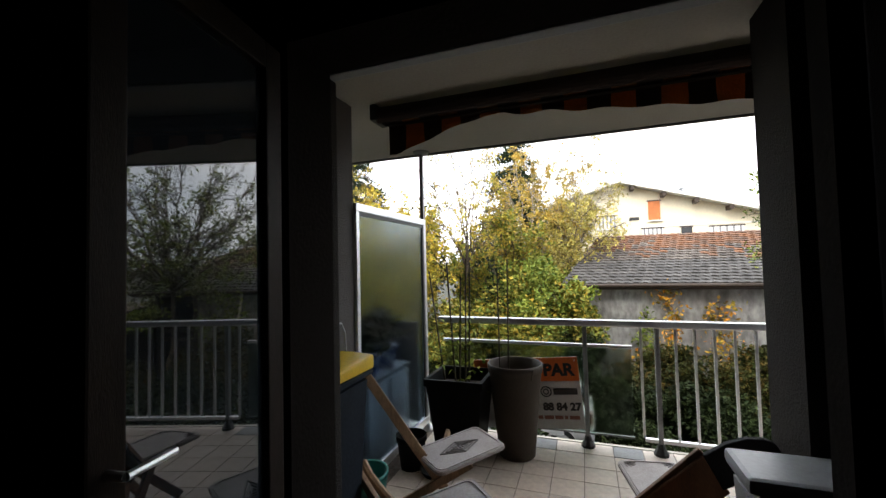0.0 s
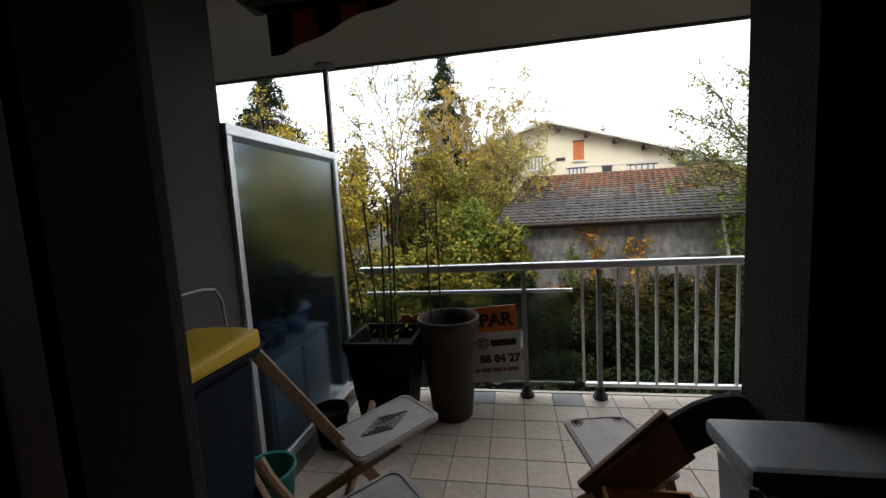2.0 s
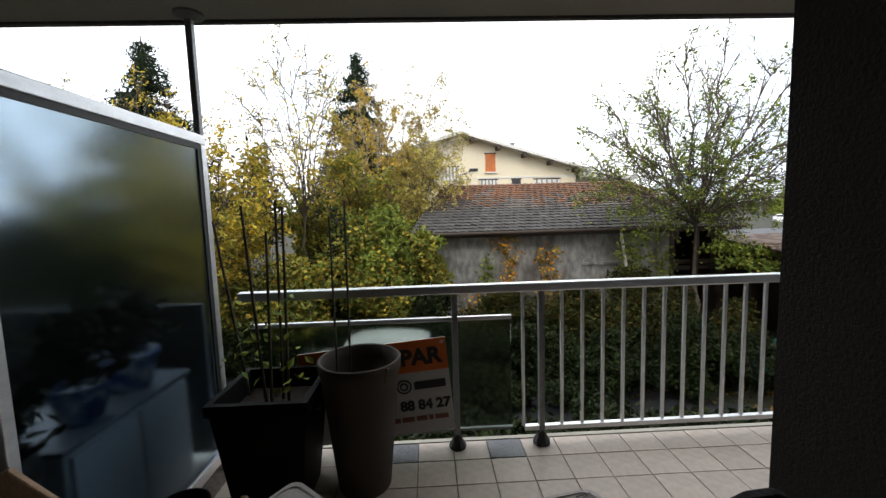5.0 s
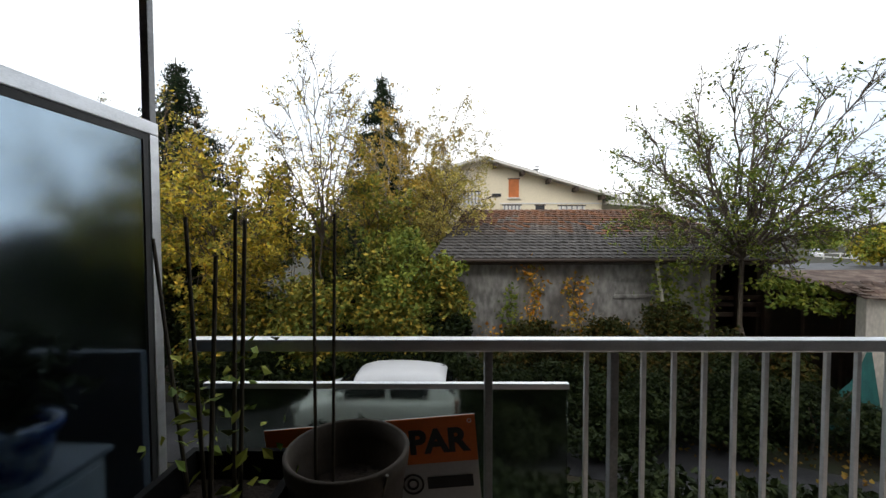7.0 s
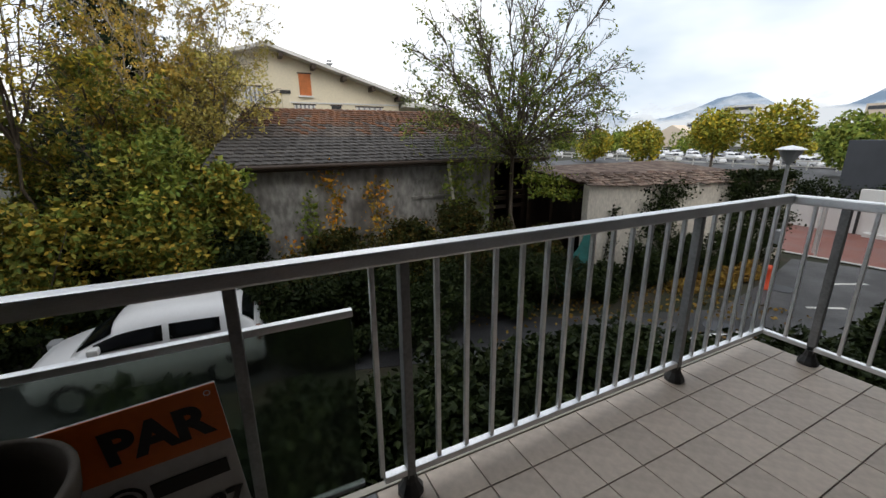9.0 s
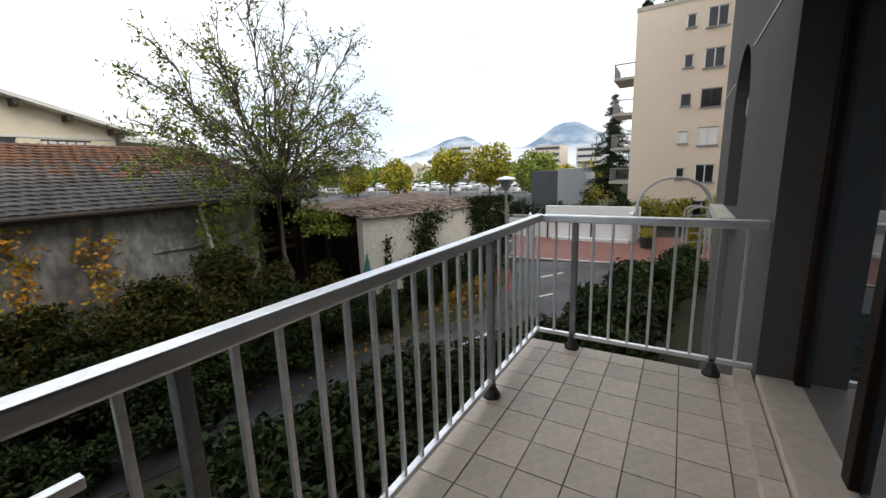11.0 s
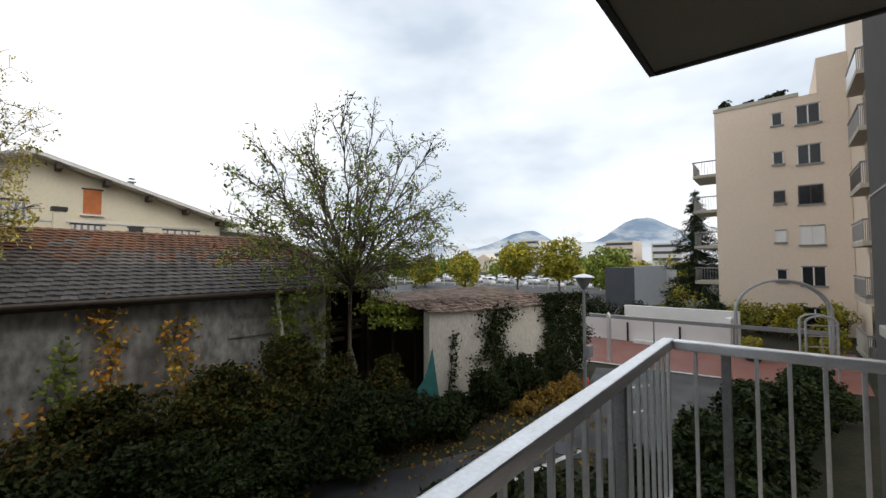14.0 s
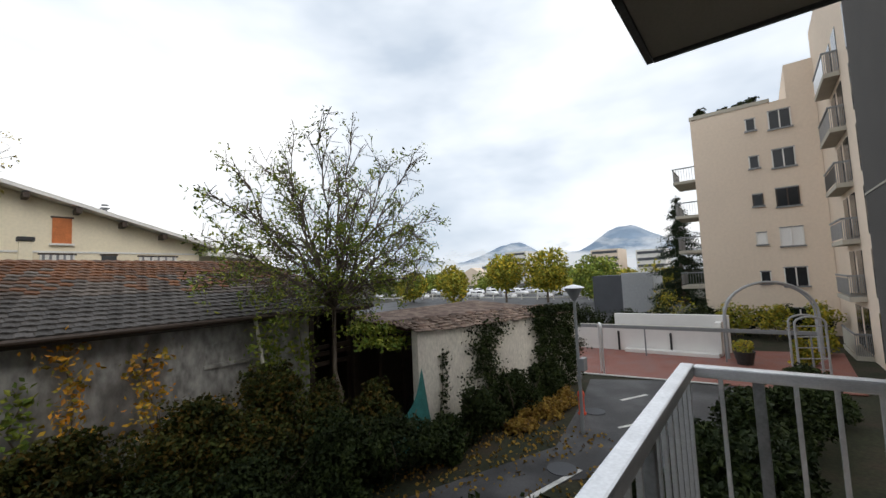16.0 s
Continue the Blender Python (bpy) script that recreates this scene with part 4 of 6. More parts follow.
# the plaster boundary wall with its tiled cap and a net
bw = thing("boundary_wall", "weathered white plaster wall with a tiled cap", "wall", kind="structure")
def wall_run(a, b, z1, thick, material, name="wall"):
    d = Vector((b[0] - a[0], b[1] - a[1], 0))
    m = Matrix.Translation((a[0], a[1], 0)) @ Matrix.Rotation(math.atan2(d.y, d.x), 4, "Z")
    return part(name, box(0, d.length, 0, thick, GROUND, z1, 0.02, m), material, bw)
wall_run((9.05, 11.0), (11.3, 10.52), -0.10, 0.3, M_column)
wall_run((11.32, 10.52), (17.1, 9.29), -0.18, 0.28, M_column)
wall_run((17.1, 9.32), (17.9, 15.0), -0.18, 0.28, M_column)
capm = to_mesh("cap_tile", box(-0.11, 0.11, -0.20, 0.20, 0, 0.03, 0.01), M_captile)
rgc = random.Random(8)
for row in range(5):
    for i in range(44):
        c = new("cap_tile", capm)
        c.parent = bw
        u = (i + rgc.uniform(-0.3, 0.3)) / 43
        c.matrix_basis = pose(9.1 + 7.8 * u - 0.03 * row, 11.02 - 1.64 * u + 0.24 * row, -0.11 - 0.08 * u + 0.055 * row + rgc.uniform(0, 0.02), 10 + rgc.uniform(-9, 9), rgc.uniform(-8, 8), -12 + rgc.uniform(-22, 22))
shed = thing("lean_to", "dark open lean-to shed behind the plaster wall", "shed")
# added dark back wall: keeps the gap beside the barn in deep shade
part("wall", box(9.02, 17.4, 14.2, 14.4, GROUND, 0.1), M_wood_dark, shed, "dark back wall filling the shaded gap beside the barn")
bm = prism([(11.35, -0.10), (14.5, 0.16), (14.5, 0.24), (11.35, -0.02)], 8.2, Matrix(((0, 0, 1, 9.03), (1, 0, 0, 0), (0, 1, 0, 0), (0, 0, 0, 1))))
part("roof", bm, M_captile, shed, "low roof of old brown tiles")
for x in (9.15, 10.2):
    part("post", box(x - 0.06, x + 0.06, 12.6, 12.72, GROUND, -0.02, 0.01), M_wood_dark, shed)
net = bmesh.new()
bmesh.ops.create_grid(net, x_segments=10, y_segments=8, size=0.5)
for vv in net.verts:
    u, w = vv.co.x + 0.5, vv.co.y + 0.5
    vv.co = Vector((7.45 + 1.55 * u, 10.75 + 0.12 * math.sin(7 * u) - 0.35 * (1 - w), GROUND + 0.05 + 1.9 * w * u ** 0.9 + 0.1 * math.sin(9 * u)))
solid("garden_net", net, M_net, "teal garden net hanging from the wall's end", "net", smooth=True)

# ---- the cream house behind the barn ----
HY = 31.0
house = thing("house", "cream rendered house with a wide gable and white roof trim", "house")
TO_Y = Matrix(((1, 0, 0, 0), (0, 0, 1, 0), (0, 1, 0, 0), (0, 0, 0, 1)))
part("wall", prism([(-4.5, GROUND), (10.7, GROUND), (10.7, 4.15), (2.07, 6.75), (-4.5, 4.9)], 8.0, Matrix.Translation((0, HY, 0)) @ TO_Y), M_house, house)
def slope(a, b, drop=0.2):
    (xa, za), (xb, zb) = a, b
    return part("roof", prism([(xa, za), (xb, zb), (xb, zb + drop), (xa, za + drop)], 9.6, Matrix.Translation((0, HY - 0.9, 0)) @ TO_Y), M_fascia, house)
slope((2.07, 6.75), (11.7, 3.85))
slope((-5.2, 4.7), (2.06, 6.75))
slope((10.9, 3.5), (15.0, 3.2), 0.3)
for i in range(5):
    x = 2.9 + i * 1.9
    z = 6.75 - (x - 2.07) * 0.301
    part("purlin", box(x - 0.12, x + 0.12, HY - 0.85, HY - 0.002, z - 0.34, z - 0.06, 0.02), M_wood_dark, house)
def house_window(x, z, w, h, material):
    wn_ = part("window", box(x - w / 2, x + w / 2, HY - 0.06, HY - 0.002, z - h / 2, z + h / 2), material, house)
    part("frame", box(x - w / 2 - 0.07, x + w / 2 + 0.07, HY - 0.05, HY - 0.003, z + h / 2 + 0.002, z + h / 2 + 0.09), M_wood_dark, wn_)
    part("sill", box(x - w / 2 - 0.1, x + w / 2 + 0.1, HY - 0.14, HY - 0.003, z - h / 2 - 0.1, z - h / 2 - 0.002), M_fascia, wn_)
    for k in range(5):
        if w > 1.0:
            xx = x - w / 2 + w * (k + 0.5) / 5
            part("slat", box(xx - 0.05, xx + 0.05, HY - 0.075, HY - 0.061, z - h / 2, z + h / 2), M_alu_dark, wn_)
house_window(4.29, 4.72, 0.74, 1.30, M_shut)
house_window(1.25, 4.05, 1.25, 0.85, M_fascia)
house_window(4.15, 3.15, 1.3, 0.65, M_fascia)
house_window(6.2, 3.22, 0.65, 0.5, M_winback)
house_window(8.5, 3.2, 1.9, 0.45, M_fascia)
part("band", box(-4.5, 10.7, HY - 0.035, HY - 0.003, 3.58, 3.68), M_fascia, house)
ch = part("chimney", box(2.65, 3.1, HY - 1.5, HY - 1.1, 2.0, 4.0, 0.03), M_house, house)
part("cap", box(2.58, 3.17, HY - 1.57, HY - 1.03, 4.0, 4.2, 0.03), M_base, ch)
ch = part("chimney", box(6.3, 6.52, HY + 2.0, HY + 2.22, 4.6, 6.4, 0.02), M_lampgrey, house)
part("cap", box(6.2, 6.62, HY + 1.9, HY + 2.32, 6.402, 6.47, 0.02), M_lampgrey, ch)
part("cap", box(6.25, 6.57, HY + 1.95, HY + 2.27, 6.6, 6.66, 0.01), M_lampgrey, ch)

# ---- the beige apartment block ----
BXF = 34.0
block = thing("apartment_building", "beige rendered apartment block of six storeys with balconies", "building")
part("wall", box(BXF, BXF + 12, -0.58, 6.15, GROUND, 12.0), M_beige, block)
part("wall", box(BXF + 0.003, BXF + 12, -3.0, 0.8, 12.002, 14.2), M_beige, block, "set-back top storey")
part("parapet", box(BXF - 0.05, BXF + 0.2, 1.65, 6.2, 12.002, 12.25), M_slab, block)
part("wall", box(15.0, BXF + 0.5, -4.0, -0.6, GROUND, 16.0), M_beige, block, "side wing of the block")
for s in range(6):
    z = 10.75 - 2.56 * s
    for y, w, h in ((2.75, 0.5, 0.75), (1.25, 1.1, 1.15)):
        wv = part("window", box(BXF - 0.02, BXF - 0.002, y - w / 2, y + w / 2, z - h / 2, z + h / 2), M_white_wall if (s == 3) else M_winback, block)
        part("sill", box(BXF - 0.12, BXF - 0.003, y - w / 2 - 0.1, y + w / 2 + 0.1, z - h / 2 - 0.1, z - h / 2 - 0.003), M_alu_dark, wv)
        for yy in ((y - w / 2, y, y + w / 2) if w > 0.8 else (y - w / 2, y + w / 2)):
            part("frame", box(BXF - 0.06, BXF - 0.021, yy - 0.035, yy + 0.035, z - h / 2, z + h / 2), M_fascia if s not in (2,) else M_wood_dark, wv)
        part("frame", box(BXF - 0.06, BXF - 0.021, y - w / 2 - 0.04, y + w / 2 + 0.04, z + h / 2 + 0.002, z + h / 2 + 0.07), M_alu_dark, wv)
def balcony(x0, x1, y0, y1, z, glass):
    b = part("balcony", box(x0, x1, y0, y1, z - 0.22, z, 0.02), M_slab, block)
    part("rail", box(x0 - 0.03, x0 + 0.05, y0, y1, z + 0.92, z + 1.0), M_lampgrey, b)
    part("rail", box(x0 + 0.052, x1, y1 - 0.06, y1, z + 0.92, z + 1.0), M_lampgrey, b)
    part("glass_panel", box(x0 + 0.06, x1, y1 - 0.04, y1 - 0.03, z + 0.08, z + 0.85), glass, b)
    for k in range(9):
        yy = y0 + (y1 - y0) * (k + 0.5) / 9
        part("bar", box(x0, x0 + 0.025, yy - 0.0125, yy + 0.0125, z + 0.002, z + 0.92), M_lampgrey, b)
for s in range(5):
    z = 7.9 - 2.62 * s
    balcony(BXF + 1.0, BXF + 4.5, 6.152, 7.7, z, M_alu_dark)
for s in range(6):
    z = 10.2 - 2.62 * s
    balcony(26.0, 29.5, -0.598, -0.02, z, (M_alu, M_alu_dark, M_base, M_alu_dark, M_alu_dark, M_slab)[s])
    for x in (23.4, 26.6, 28.4):
        part("window", box(x - 0.6, x + 0.6, -0.597, -0.57, z + 0.1, z + 2.1), M_winback, block)
bush("roof_planting", "dark shrubs along the terrace parapet", [(BXF + 0.4, 5.6, 12.4, 0.4, 0.5, 0.4), (BXF + 0.4, 4.2, 12.3, 0.3, 0.4, 0.25), (BXF + 0.4, 2.9, 12.45, 0.3, 0.9, 0.35)], 350, 0.2, M_leaf_d, 61, "planting")

# ---- forecourt and distance ----
lamp = thing("street_lamp", "grey garden street lamp with a flat hooded head", "street lamp", at=(11.7, 7.3, GROUND))
part("pole", tube((11.7, 7.3, GROUND), (11.7, 7.3, 0.62), 0.055, 0.04), M_lampgrey, lamp)
part("head", turned([(0.0, 0.60), (0.05, 0.60), (0.13, 0.72), (0.24, 0.92), (0.25, 0.95), (0.0, 0.95)], 16, (11.7, 7.3, 0)), M_lampgrey, lamp)
part("hood", turned([(0.0, 1.06), (0.18, 1.02), (0.31, 0.965), (0.31, 0.952), (0.0, 0.952)], 16, (11.7, 7.3, 0)), M_alu, lamp, "pale flat hood")
part("service_box", box(11.55, 11.85, 7.1, 7.24, -1.35, -1.0, 0.02), M_lampgrey, lamp)
part("collar", box(11.63, 11.77, 7.24, 7.37, -1.6, -1.5, 0.01), M_alu_dark, lamp)
solid("fire_hydrant", turned([(0, 0.0), (0.13, 0.0), (0.13, 0.06), (0.09, 0.1), (0.09, 0.55), (0.12, 0.6), (0.09, 0.72), (0, 0.76)], 14, (13.2, 7.85, GROUND)), M_redcone, "small orange-red post beside the drive", "bollard", smooth=True)

fw = thing("forecourt_wall", "low white painted wall round the forecourt", "wall", kind="structure")
part("wall", box(24.4, 24.7, 4.8, 13.0, GROUND, -1.75, 0.02), M_white_wall, fw)
part("wall", box(25.6, 25.9, 4.5, 10.1, GROUND, -1.15, 0.02), M_white_wall, fw)
part("wall", box(24.72, 25.58, 4.8, 5.05, GROUND, -1.45, 0.02), M_white_wall, fw)
part("coping", box(24.33, 24.78, 4.75, 13.0, -1.748, -1.68, 0.01), M_slab, fw)
for y in (7.0, 9.6):
    part("drain_pipe", box(24.34, 24.398, y - 0.05, y + 0.05, GROUND, -2.0, 0.01), M_base, fw)
part("step", box(23.9, 24.38, 4.9, 9.2, GROUND + 0.03, GROUND + 0.22, 0.02), M_white_wall, fw)
rail = thing("barrier_rail", "long grey horizontal barrier rail on hoops", "barrier")
part("rail", box(23.2, 23.3, 1.4, 12.6, -1.70, -1.52, 0.02), M_lampgrey, rail)
for y in (1.6, 4.6, 8.0, 12.4):
    part("post", tube((23.25, y, GROUND), (23.25, y, -1.7), 0.035), M_lampgrey, rail)
arch = thing("garden_arch", "white tubular garden arch", "arch")
def hoop(a, b, rise, stem, r):
    pts = [Vector((a[0], a[1], GROUND)), Vector((a[0], a[1], GROUND + stem))]
    for i in range(1, 16):
        t = math.pi * i / 16
        u = (1 - math.cos(t)) / 2
        pts.append(Vector((a[0] + (b[0] - a[0]) * u, a[1] + (b[1] - a[1]) * u, GROUND + stem + rise * math.sin(t))))
    pts += [Vector((b[0], b[1], GROUND + stem)), Vector((b[0], b[1], GROUND))]
    return path_tube(pts, r, 8)
part("hoop", hoop((24.0, 4.55), (25.3, 1.1), 1.55, 2.1, 0.06), M_white_pl, arch)
part("hoop", hoop((24.3, 4.62), (25.6, 1.2), 1.5, 2.1, 0.045), M_white_pl, arch)
solid("bike_hoop", hoop((18.6, 8.75), (18.9, 8.95), 0.2, 2.0, 0.045), M_alu, "tall narrow grey steel hoop", "hoop")
frame_ = thing("monkey_bars", "pale tubular play hoops with rungs", "play equipment")
part("hoop", hoop((20.5, 2.2), (20.9, 1.3), 0.25, 2.2, 0.04), M_white_pl, frame_)
part("hoop", hoop((21.2, 2.35), (21.6, 1.45), 0.25, 2.2, 0.04), M_white_pl, frame_)
for k in range(5):
    part("rung", tube((20.5 + 0.0, 2.2, GROUND + 0.5 + 0.4 * k), (20.9, 1.3, GROUND + 0.5 + 0.4 * k), 0.02), M_white_pl, frame_)
planter = thing("planter", "dark planter with a small yellow shrub", "planter")
part("tub", turned([(0, 0), (0.28, 0.0), (0.42, 0.62), (0.38, 0.62), (0.30, 0.5), (0, 0.5)], 18, (23.0, 3.9, GROUND)), M_base, planter)
pp = new("shrub", leaf_mesh("shrub", cloud_points(np.random.default_rng(5), 300, (23.0, 3.9, GROUND + 0.85), (0.5, 0.5, 0.35)), 0.13, M_leaf_y, np.random.default_rng(6)))
pp.parent = planter
bush("hedge", "clipped green hedge behind the white wall", [(29, 6 + 2.2 * i, -2.1, 1.2, 1.6, 1.3) for i in range(8)], 1700, 0.17, M_leaf_d, 71, "hedge", "stuff")
bush("shrubbery", "yellow and green shrubs before the apartment block", [(31.5, 0.6, -1.9, 1.0, 1.2, 1.2), (31, 2.6, -1.9, 1.0, 1.3, 1.2), (31, 4.6, -1.8, 1.0, 1.3, 1.3), (26.5, 1.0, -2.4, 0.8, 0.7, 0.8), (33, 8.2, -1.6, 1.2, 1.5, 1.6), (24.0, 1.8, -2.6, 0.6, 0.7, 0.7)], 900, 0.17, M_leaf_y, 72, "bush", "stuff")
bush("hedge", "dark bushes under the apartment block", [(32.4, 0.6 + 1.5 * i, -2.1, 1.0, 1.1, 1.1) for i in range(5)], 900, 0.17, M_leaf_d, 73, "hedge", "stuff")
spruce("cedar", "dark spreading cedar beside the apartment block", (41.0, 8.4, GROUND), 11.0, 3.6, 74, 26000)
hut = thing("garage", "pale grey flat-roofed block with a dark side", "garage")
part("wall", box(45, 50, 11.5, 14.5, GROUND, 1.1, 0.03), M_white_pl, hut)
part("wall", box(45.05, 50, 14.503, 17.5, GROUND, 0.9, 0.03), M_darkgrey, hut, "dark grey side part")
for i, (y, h, r, m_) in enumerate(((47.8, 6.2, 3.0, M_leaf_y), (36.8, 7.6, 2.8, M_leaf_y), (29.4, 7.7, 3.3, M_leaf_y), (21.8, 6.2, 3.0, M_leaf_g), (58, 6.0, 3.0, M_leaf_y))):
    t_ = thing("plane_tree", "round yellow-leaved street tree" if m_ is M_leaf_y else "round green street tree turning yellow", "tree", "street trees")
    q = new("trunk", seg_mesh("trunk", [(Vector((60, y, GROUND)), Vector((60, y, GROUND + 3.2)), 0.2, 0.14)], M_bark))
    q.parent = t_
    rg = np.random.default_rng(80 + i)
    q = new("crown", leaf_mesh("crown", cloud_points(rg, 3200, (60, y, GROUND + h - r * 0.9), (r * 1.3, r * 1.3, r * 1.25), 0.3), 0.5, m_, rg, 0.2, 0.7))
    q.parent = t_
bush("far_trees", "band of far green and yellow trees", [(110 + 9 * (i % 3), 40 + 9 * i, -0.5, 6, 6, 4.2 + (i * 7 % 4)) for i in range(14)], 900, 0.9, M_leaf_g, 75, "trees", "stuff")
bush("far_trees", "band of far dark and ochre trees", [(95 + 6 * (i % 4), 18 + 6 * i, -1.0, 5, 5, 3.6 + (i * 5 % 3)) for i in range(6)], 900, 0.8, M_leaf_y, 76, "trees", "stuff")


def small_car(name, label, x, y, turn, paint, group=""):
    """A hatchback: lofted body and cabin, windows, lamps, wheels."""
    c = thing(name, label, "car", group, at=(x, y, GROUND))
    M = Matrix.Translation((x, y, GROUND + 0.03)) @ Matrix.Rotation(radians(turn), 4, "Z")
    lerp = lambda x, table: float(np.interp(x, [p[0] for p in table], [p[1] for p in table]))
    deck = [(-1.80, 0.62), (-1.70, 0.76), (-1.4, 0.86), (-1.0, 0.96), (-0.3, 1.0), (1.2, 1.02), (1.62, 1.02), (1.74, 0.95), (1.80, 0.72)]
    broad = [(-1.80, 0.52), (-1.72, 0.66), (-1.5, 0.77), (-0.9, 0.82), (1.0, 0.83), (1.6, 0.79), (1.76, 0.70), (1.80, 0.58)]
    roofline = [(-1.06, 0.98), (-0.75, 1.20), (-0.42, 1.41), (-0.15, 1.485), (0.3, 1.52), (0.9, 1.505), (1.3, 1.46), (1.45, 1.42), (1.62, 1.20), (1.73, 1.0)]
    girth = [(-1.06, 0.70), (-0.4, 0.765), (0.9, 0.77), (1.45, 0.735), (1.73, 0.68)]
    def shell(stations, ring):
        bm, rows = bmesh.new(), []
        for x_ in stations:
            rows.append([bm.verts.new(M @ Vector(p)) for p in ring(x_)])
        for a, b in zip(rows, rows[1:]):
            for k in range(len(a) - 1):
                bm.faces.new((a[k], a[k + 1], b[k + 1], b[k]))
        bm.faces.new(rows[0][::-1])
        bm.faces.new(rows[-1])
        return bm
    def lower(x_):
        w, h = lerp(x_, broad), lerp(x_, deck)
        half = [(w * 0.90, 0.26), (w, 0.42), (w * 1.0, 0.60), (w * 0.985, h - 0.12), (w * 0.93, h - 0.03), (w * 0.80, h)]
        return [(x_, y_, z_) for y_, z_ in half] + [(x_, -y_, z_) for y_, z_ in half[::-1]]
    def cabin_point(x_, a, off=0.0):
        w, h, b0 = lerp(x_, girth), lerp(x_, roofline), lerp(x_, deck) - 0.03
        c_, s_ = math.cos(a), math.sin(a)
        s2 = s_ ** 0.62
        y_ = math.copysign(abs(c_) ** 0.5, c_) * w * (1 - 0.20 * s2)
        return Vector((x_ + (off * 0.6 if x_ > 1.3 else -off * 0.6 if x_ < -0.3 else 0), y_ + off * c_ * 1.3, b0 + (h - b0) * s2 + off * s_))
    part("body", shell([-1.80, -1.77, -1.70, -1.55, -1.3, -1.0, -0.6, 0, 0.6, 1.1, 1.5, 1.68, 1.76, 1.80], lower), paint, c, smooth=True)
    part("roof", shell([-1.06, -0.9, -0.75, -0.58, -0.42, -0.28, -0.15, 0.1, 0.4, 0.8, 1.1, 1.3, 1.45, 1.54, 1.62, 1.68, 1.73], lambda x_: [tuple(cabin_point(x_, math.pi * k / 22)) for k in range(23)]), paint, c, smooth=True)
    def window_patch(x0, x1, a0, a1, label=""):
        bm, rows = bmesh.new(), []
        for i in range(7):
            rows.append([bm.verts.new(M @ cabin_point(x0 + (x1 - x0) * i / 6, a0 + (a1 - a0) * k / 6, 0.012)) for k in range(7)])
        for a, b in zip(rows, rows[1:]):
            for k in range(6):
                bm.faces.new((a[k], a[k + 1], b[k + 1], b[k]))
        bmesh.ops.solidify(bm, geom=bm.faces[:], thickness=0.006)
        part("car_window", bm, M_carglass, c, smooth=True)
    for a0, a1 in ((0.03, 0.42), (math.pi - 0.42, math.pi - 0.03)):
        window_patch(-0.72, 0.26, a0, a1)
        window_patch(0.36, 1.14, a0, a1)
    window_patch(-0.98, -0.46, 0.55, math.pi - 0.55)
    window_patch(1.50, 1.68, 0.5, math.pi - 0.5)
    for sy in (-1, 1):
        part("mirror", box(-0.75, -0.6, sy * 0.82 - 0.08, sy * 0.82 + 0.08, 1.0, 1.13, 0.03, M), paint, c)
        part("tail_lamp", box(1.70, 1.79, sy * 0.66 - 0.08, sy * 0.66 + 0.08, 0.70, 0.98, 0.02, M), M_ink_brown, c)
        part("headlight", box(-1.80, -1.62, sy * 0.60 - 0.13, sy * 0.60 + 0.13, 0.66, 0.80, 0.03, M), M_white_pl, c)
        for wx in (-1.12, 1.12):
            bm = bmesh.new()
            tube_in(bm, M @ Vector((wx, sy * 0.82, 0.28)), M @ Vector((wx, sy * 0.64, 0.28)), 0.29, 0.29, 18)
            w_ = part("wheel", bm, M_tyre, c)
            part("rim", tube(M @ Vector((wx, sy * 0.83, 0.28)), M @ Vector((wx, sy * 0.80, 0.28)), 0.18, 0.18, 14), M_alu, w_)
    return c


small_car("car", "small white hatchback parked on the drive", -2.05, 10.75, -3.0, M_carw)
proto = small_car("parked_car", "small white car in the far car park", 72, 30, 60, M_carw, "parked cars")
rg = np.random.default_rng(9)
for i in range(34):
    copy_thing(proto, Matrix.Translation((72 + 9 * (i % 4), 20 + 1.9 * i, GROUND + 0.02)))
lot = thing("car_park_fence", "low white fence along the car park", "fence")
part("rail", box(66, 66.1, 16, 75, -2.0, -1.85), M_fascia, lot)
part("rail", box(66, 66.1, 16, 75, -2.7, -2.55), M_fascia, lot)
for i in range(20):
    part("post", box(65.97, 66.13, 16 + 3 * i, 16.12 + 3 * i, GROUND, -1.8), M_fascia, lot)


def far_block(x, y, w, h, material, label):
    b = thing("far_building", label, "building", "far buildings")
    part("wall", box(x, x + 15, y - w / 2, y + w / 2, GROUND, h), material, b)
    n = max(2, int((h + 1) / 3))
    for s in range(n):
        z = h - 2.0 - 3 * s
        if z > -1:
            part("window_band", box(x - 0.15, x - 0.01, y - w / 2 + 0.6, y + w / 2 - 0.6, z, z + 1.2), M_darkgrey, b)
for y, w, h, m_ in ((109, 13, 14.5, M_fascia), (61, 13, 12, M_beige), (41, 12, 10.5, M_fascia), (128, 7, 8, M_white_wall), (82, 9, 5, M_white_wall), (150, 30, 4, M_fascia)):
    far_block(200, y, w, h, m_, "far pale apartment block" if h > 9 else "far low white building")
solid("house_far", prism([(116, -3), (128, -3), (128, 3.4), (122, 6.4), (116, 3.4)], 9, Matrix(((0, 0, 1, 175), (1, 0, 0, 0), (0, 1, 0, 0), (0, 0, 0, 1)))), M_beige, "far house with a pale gable", "house")


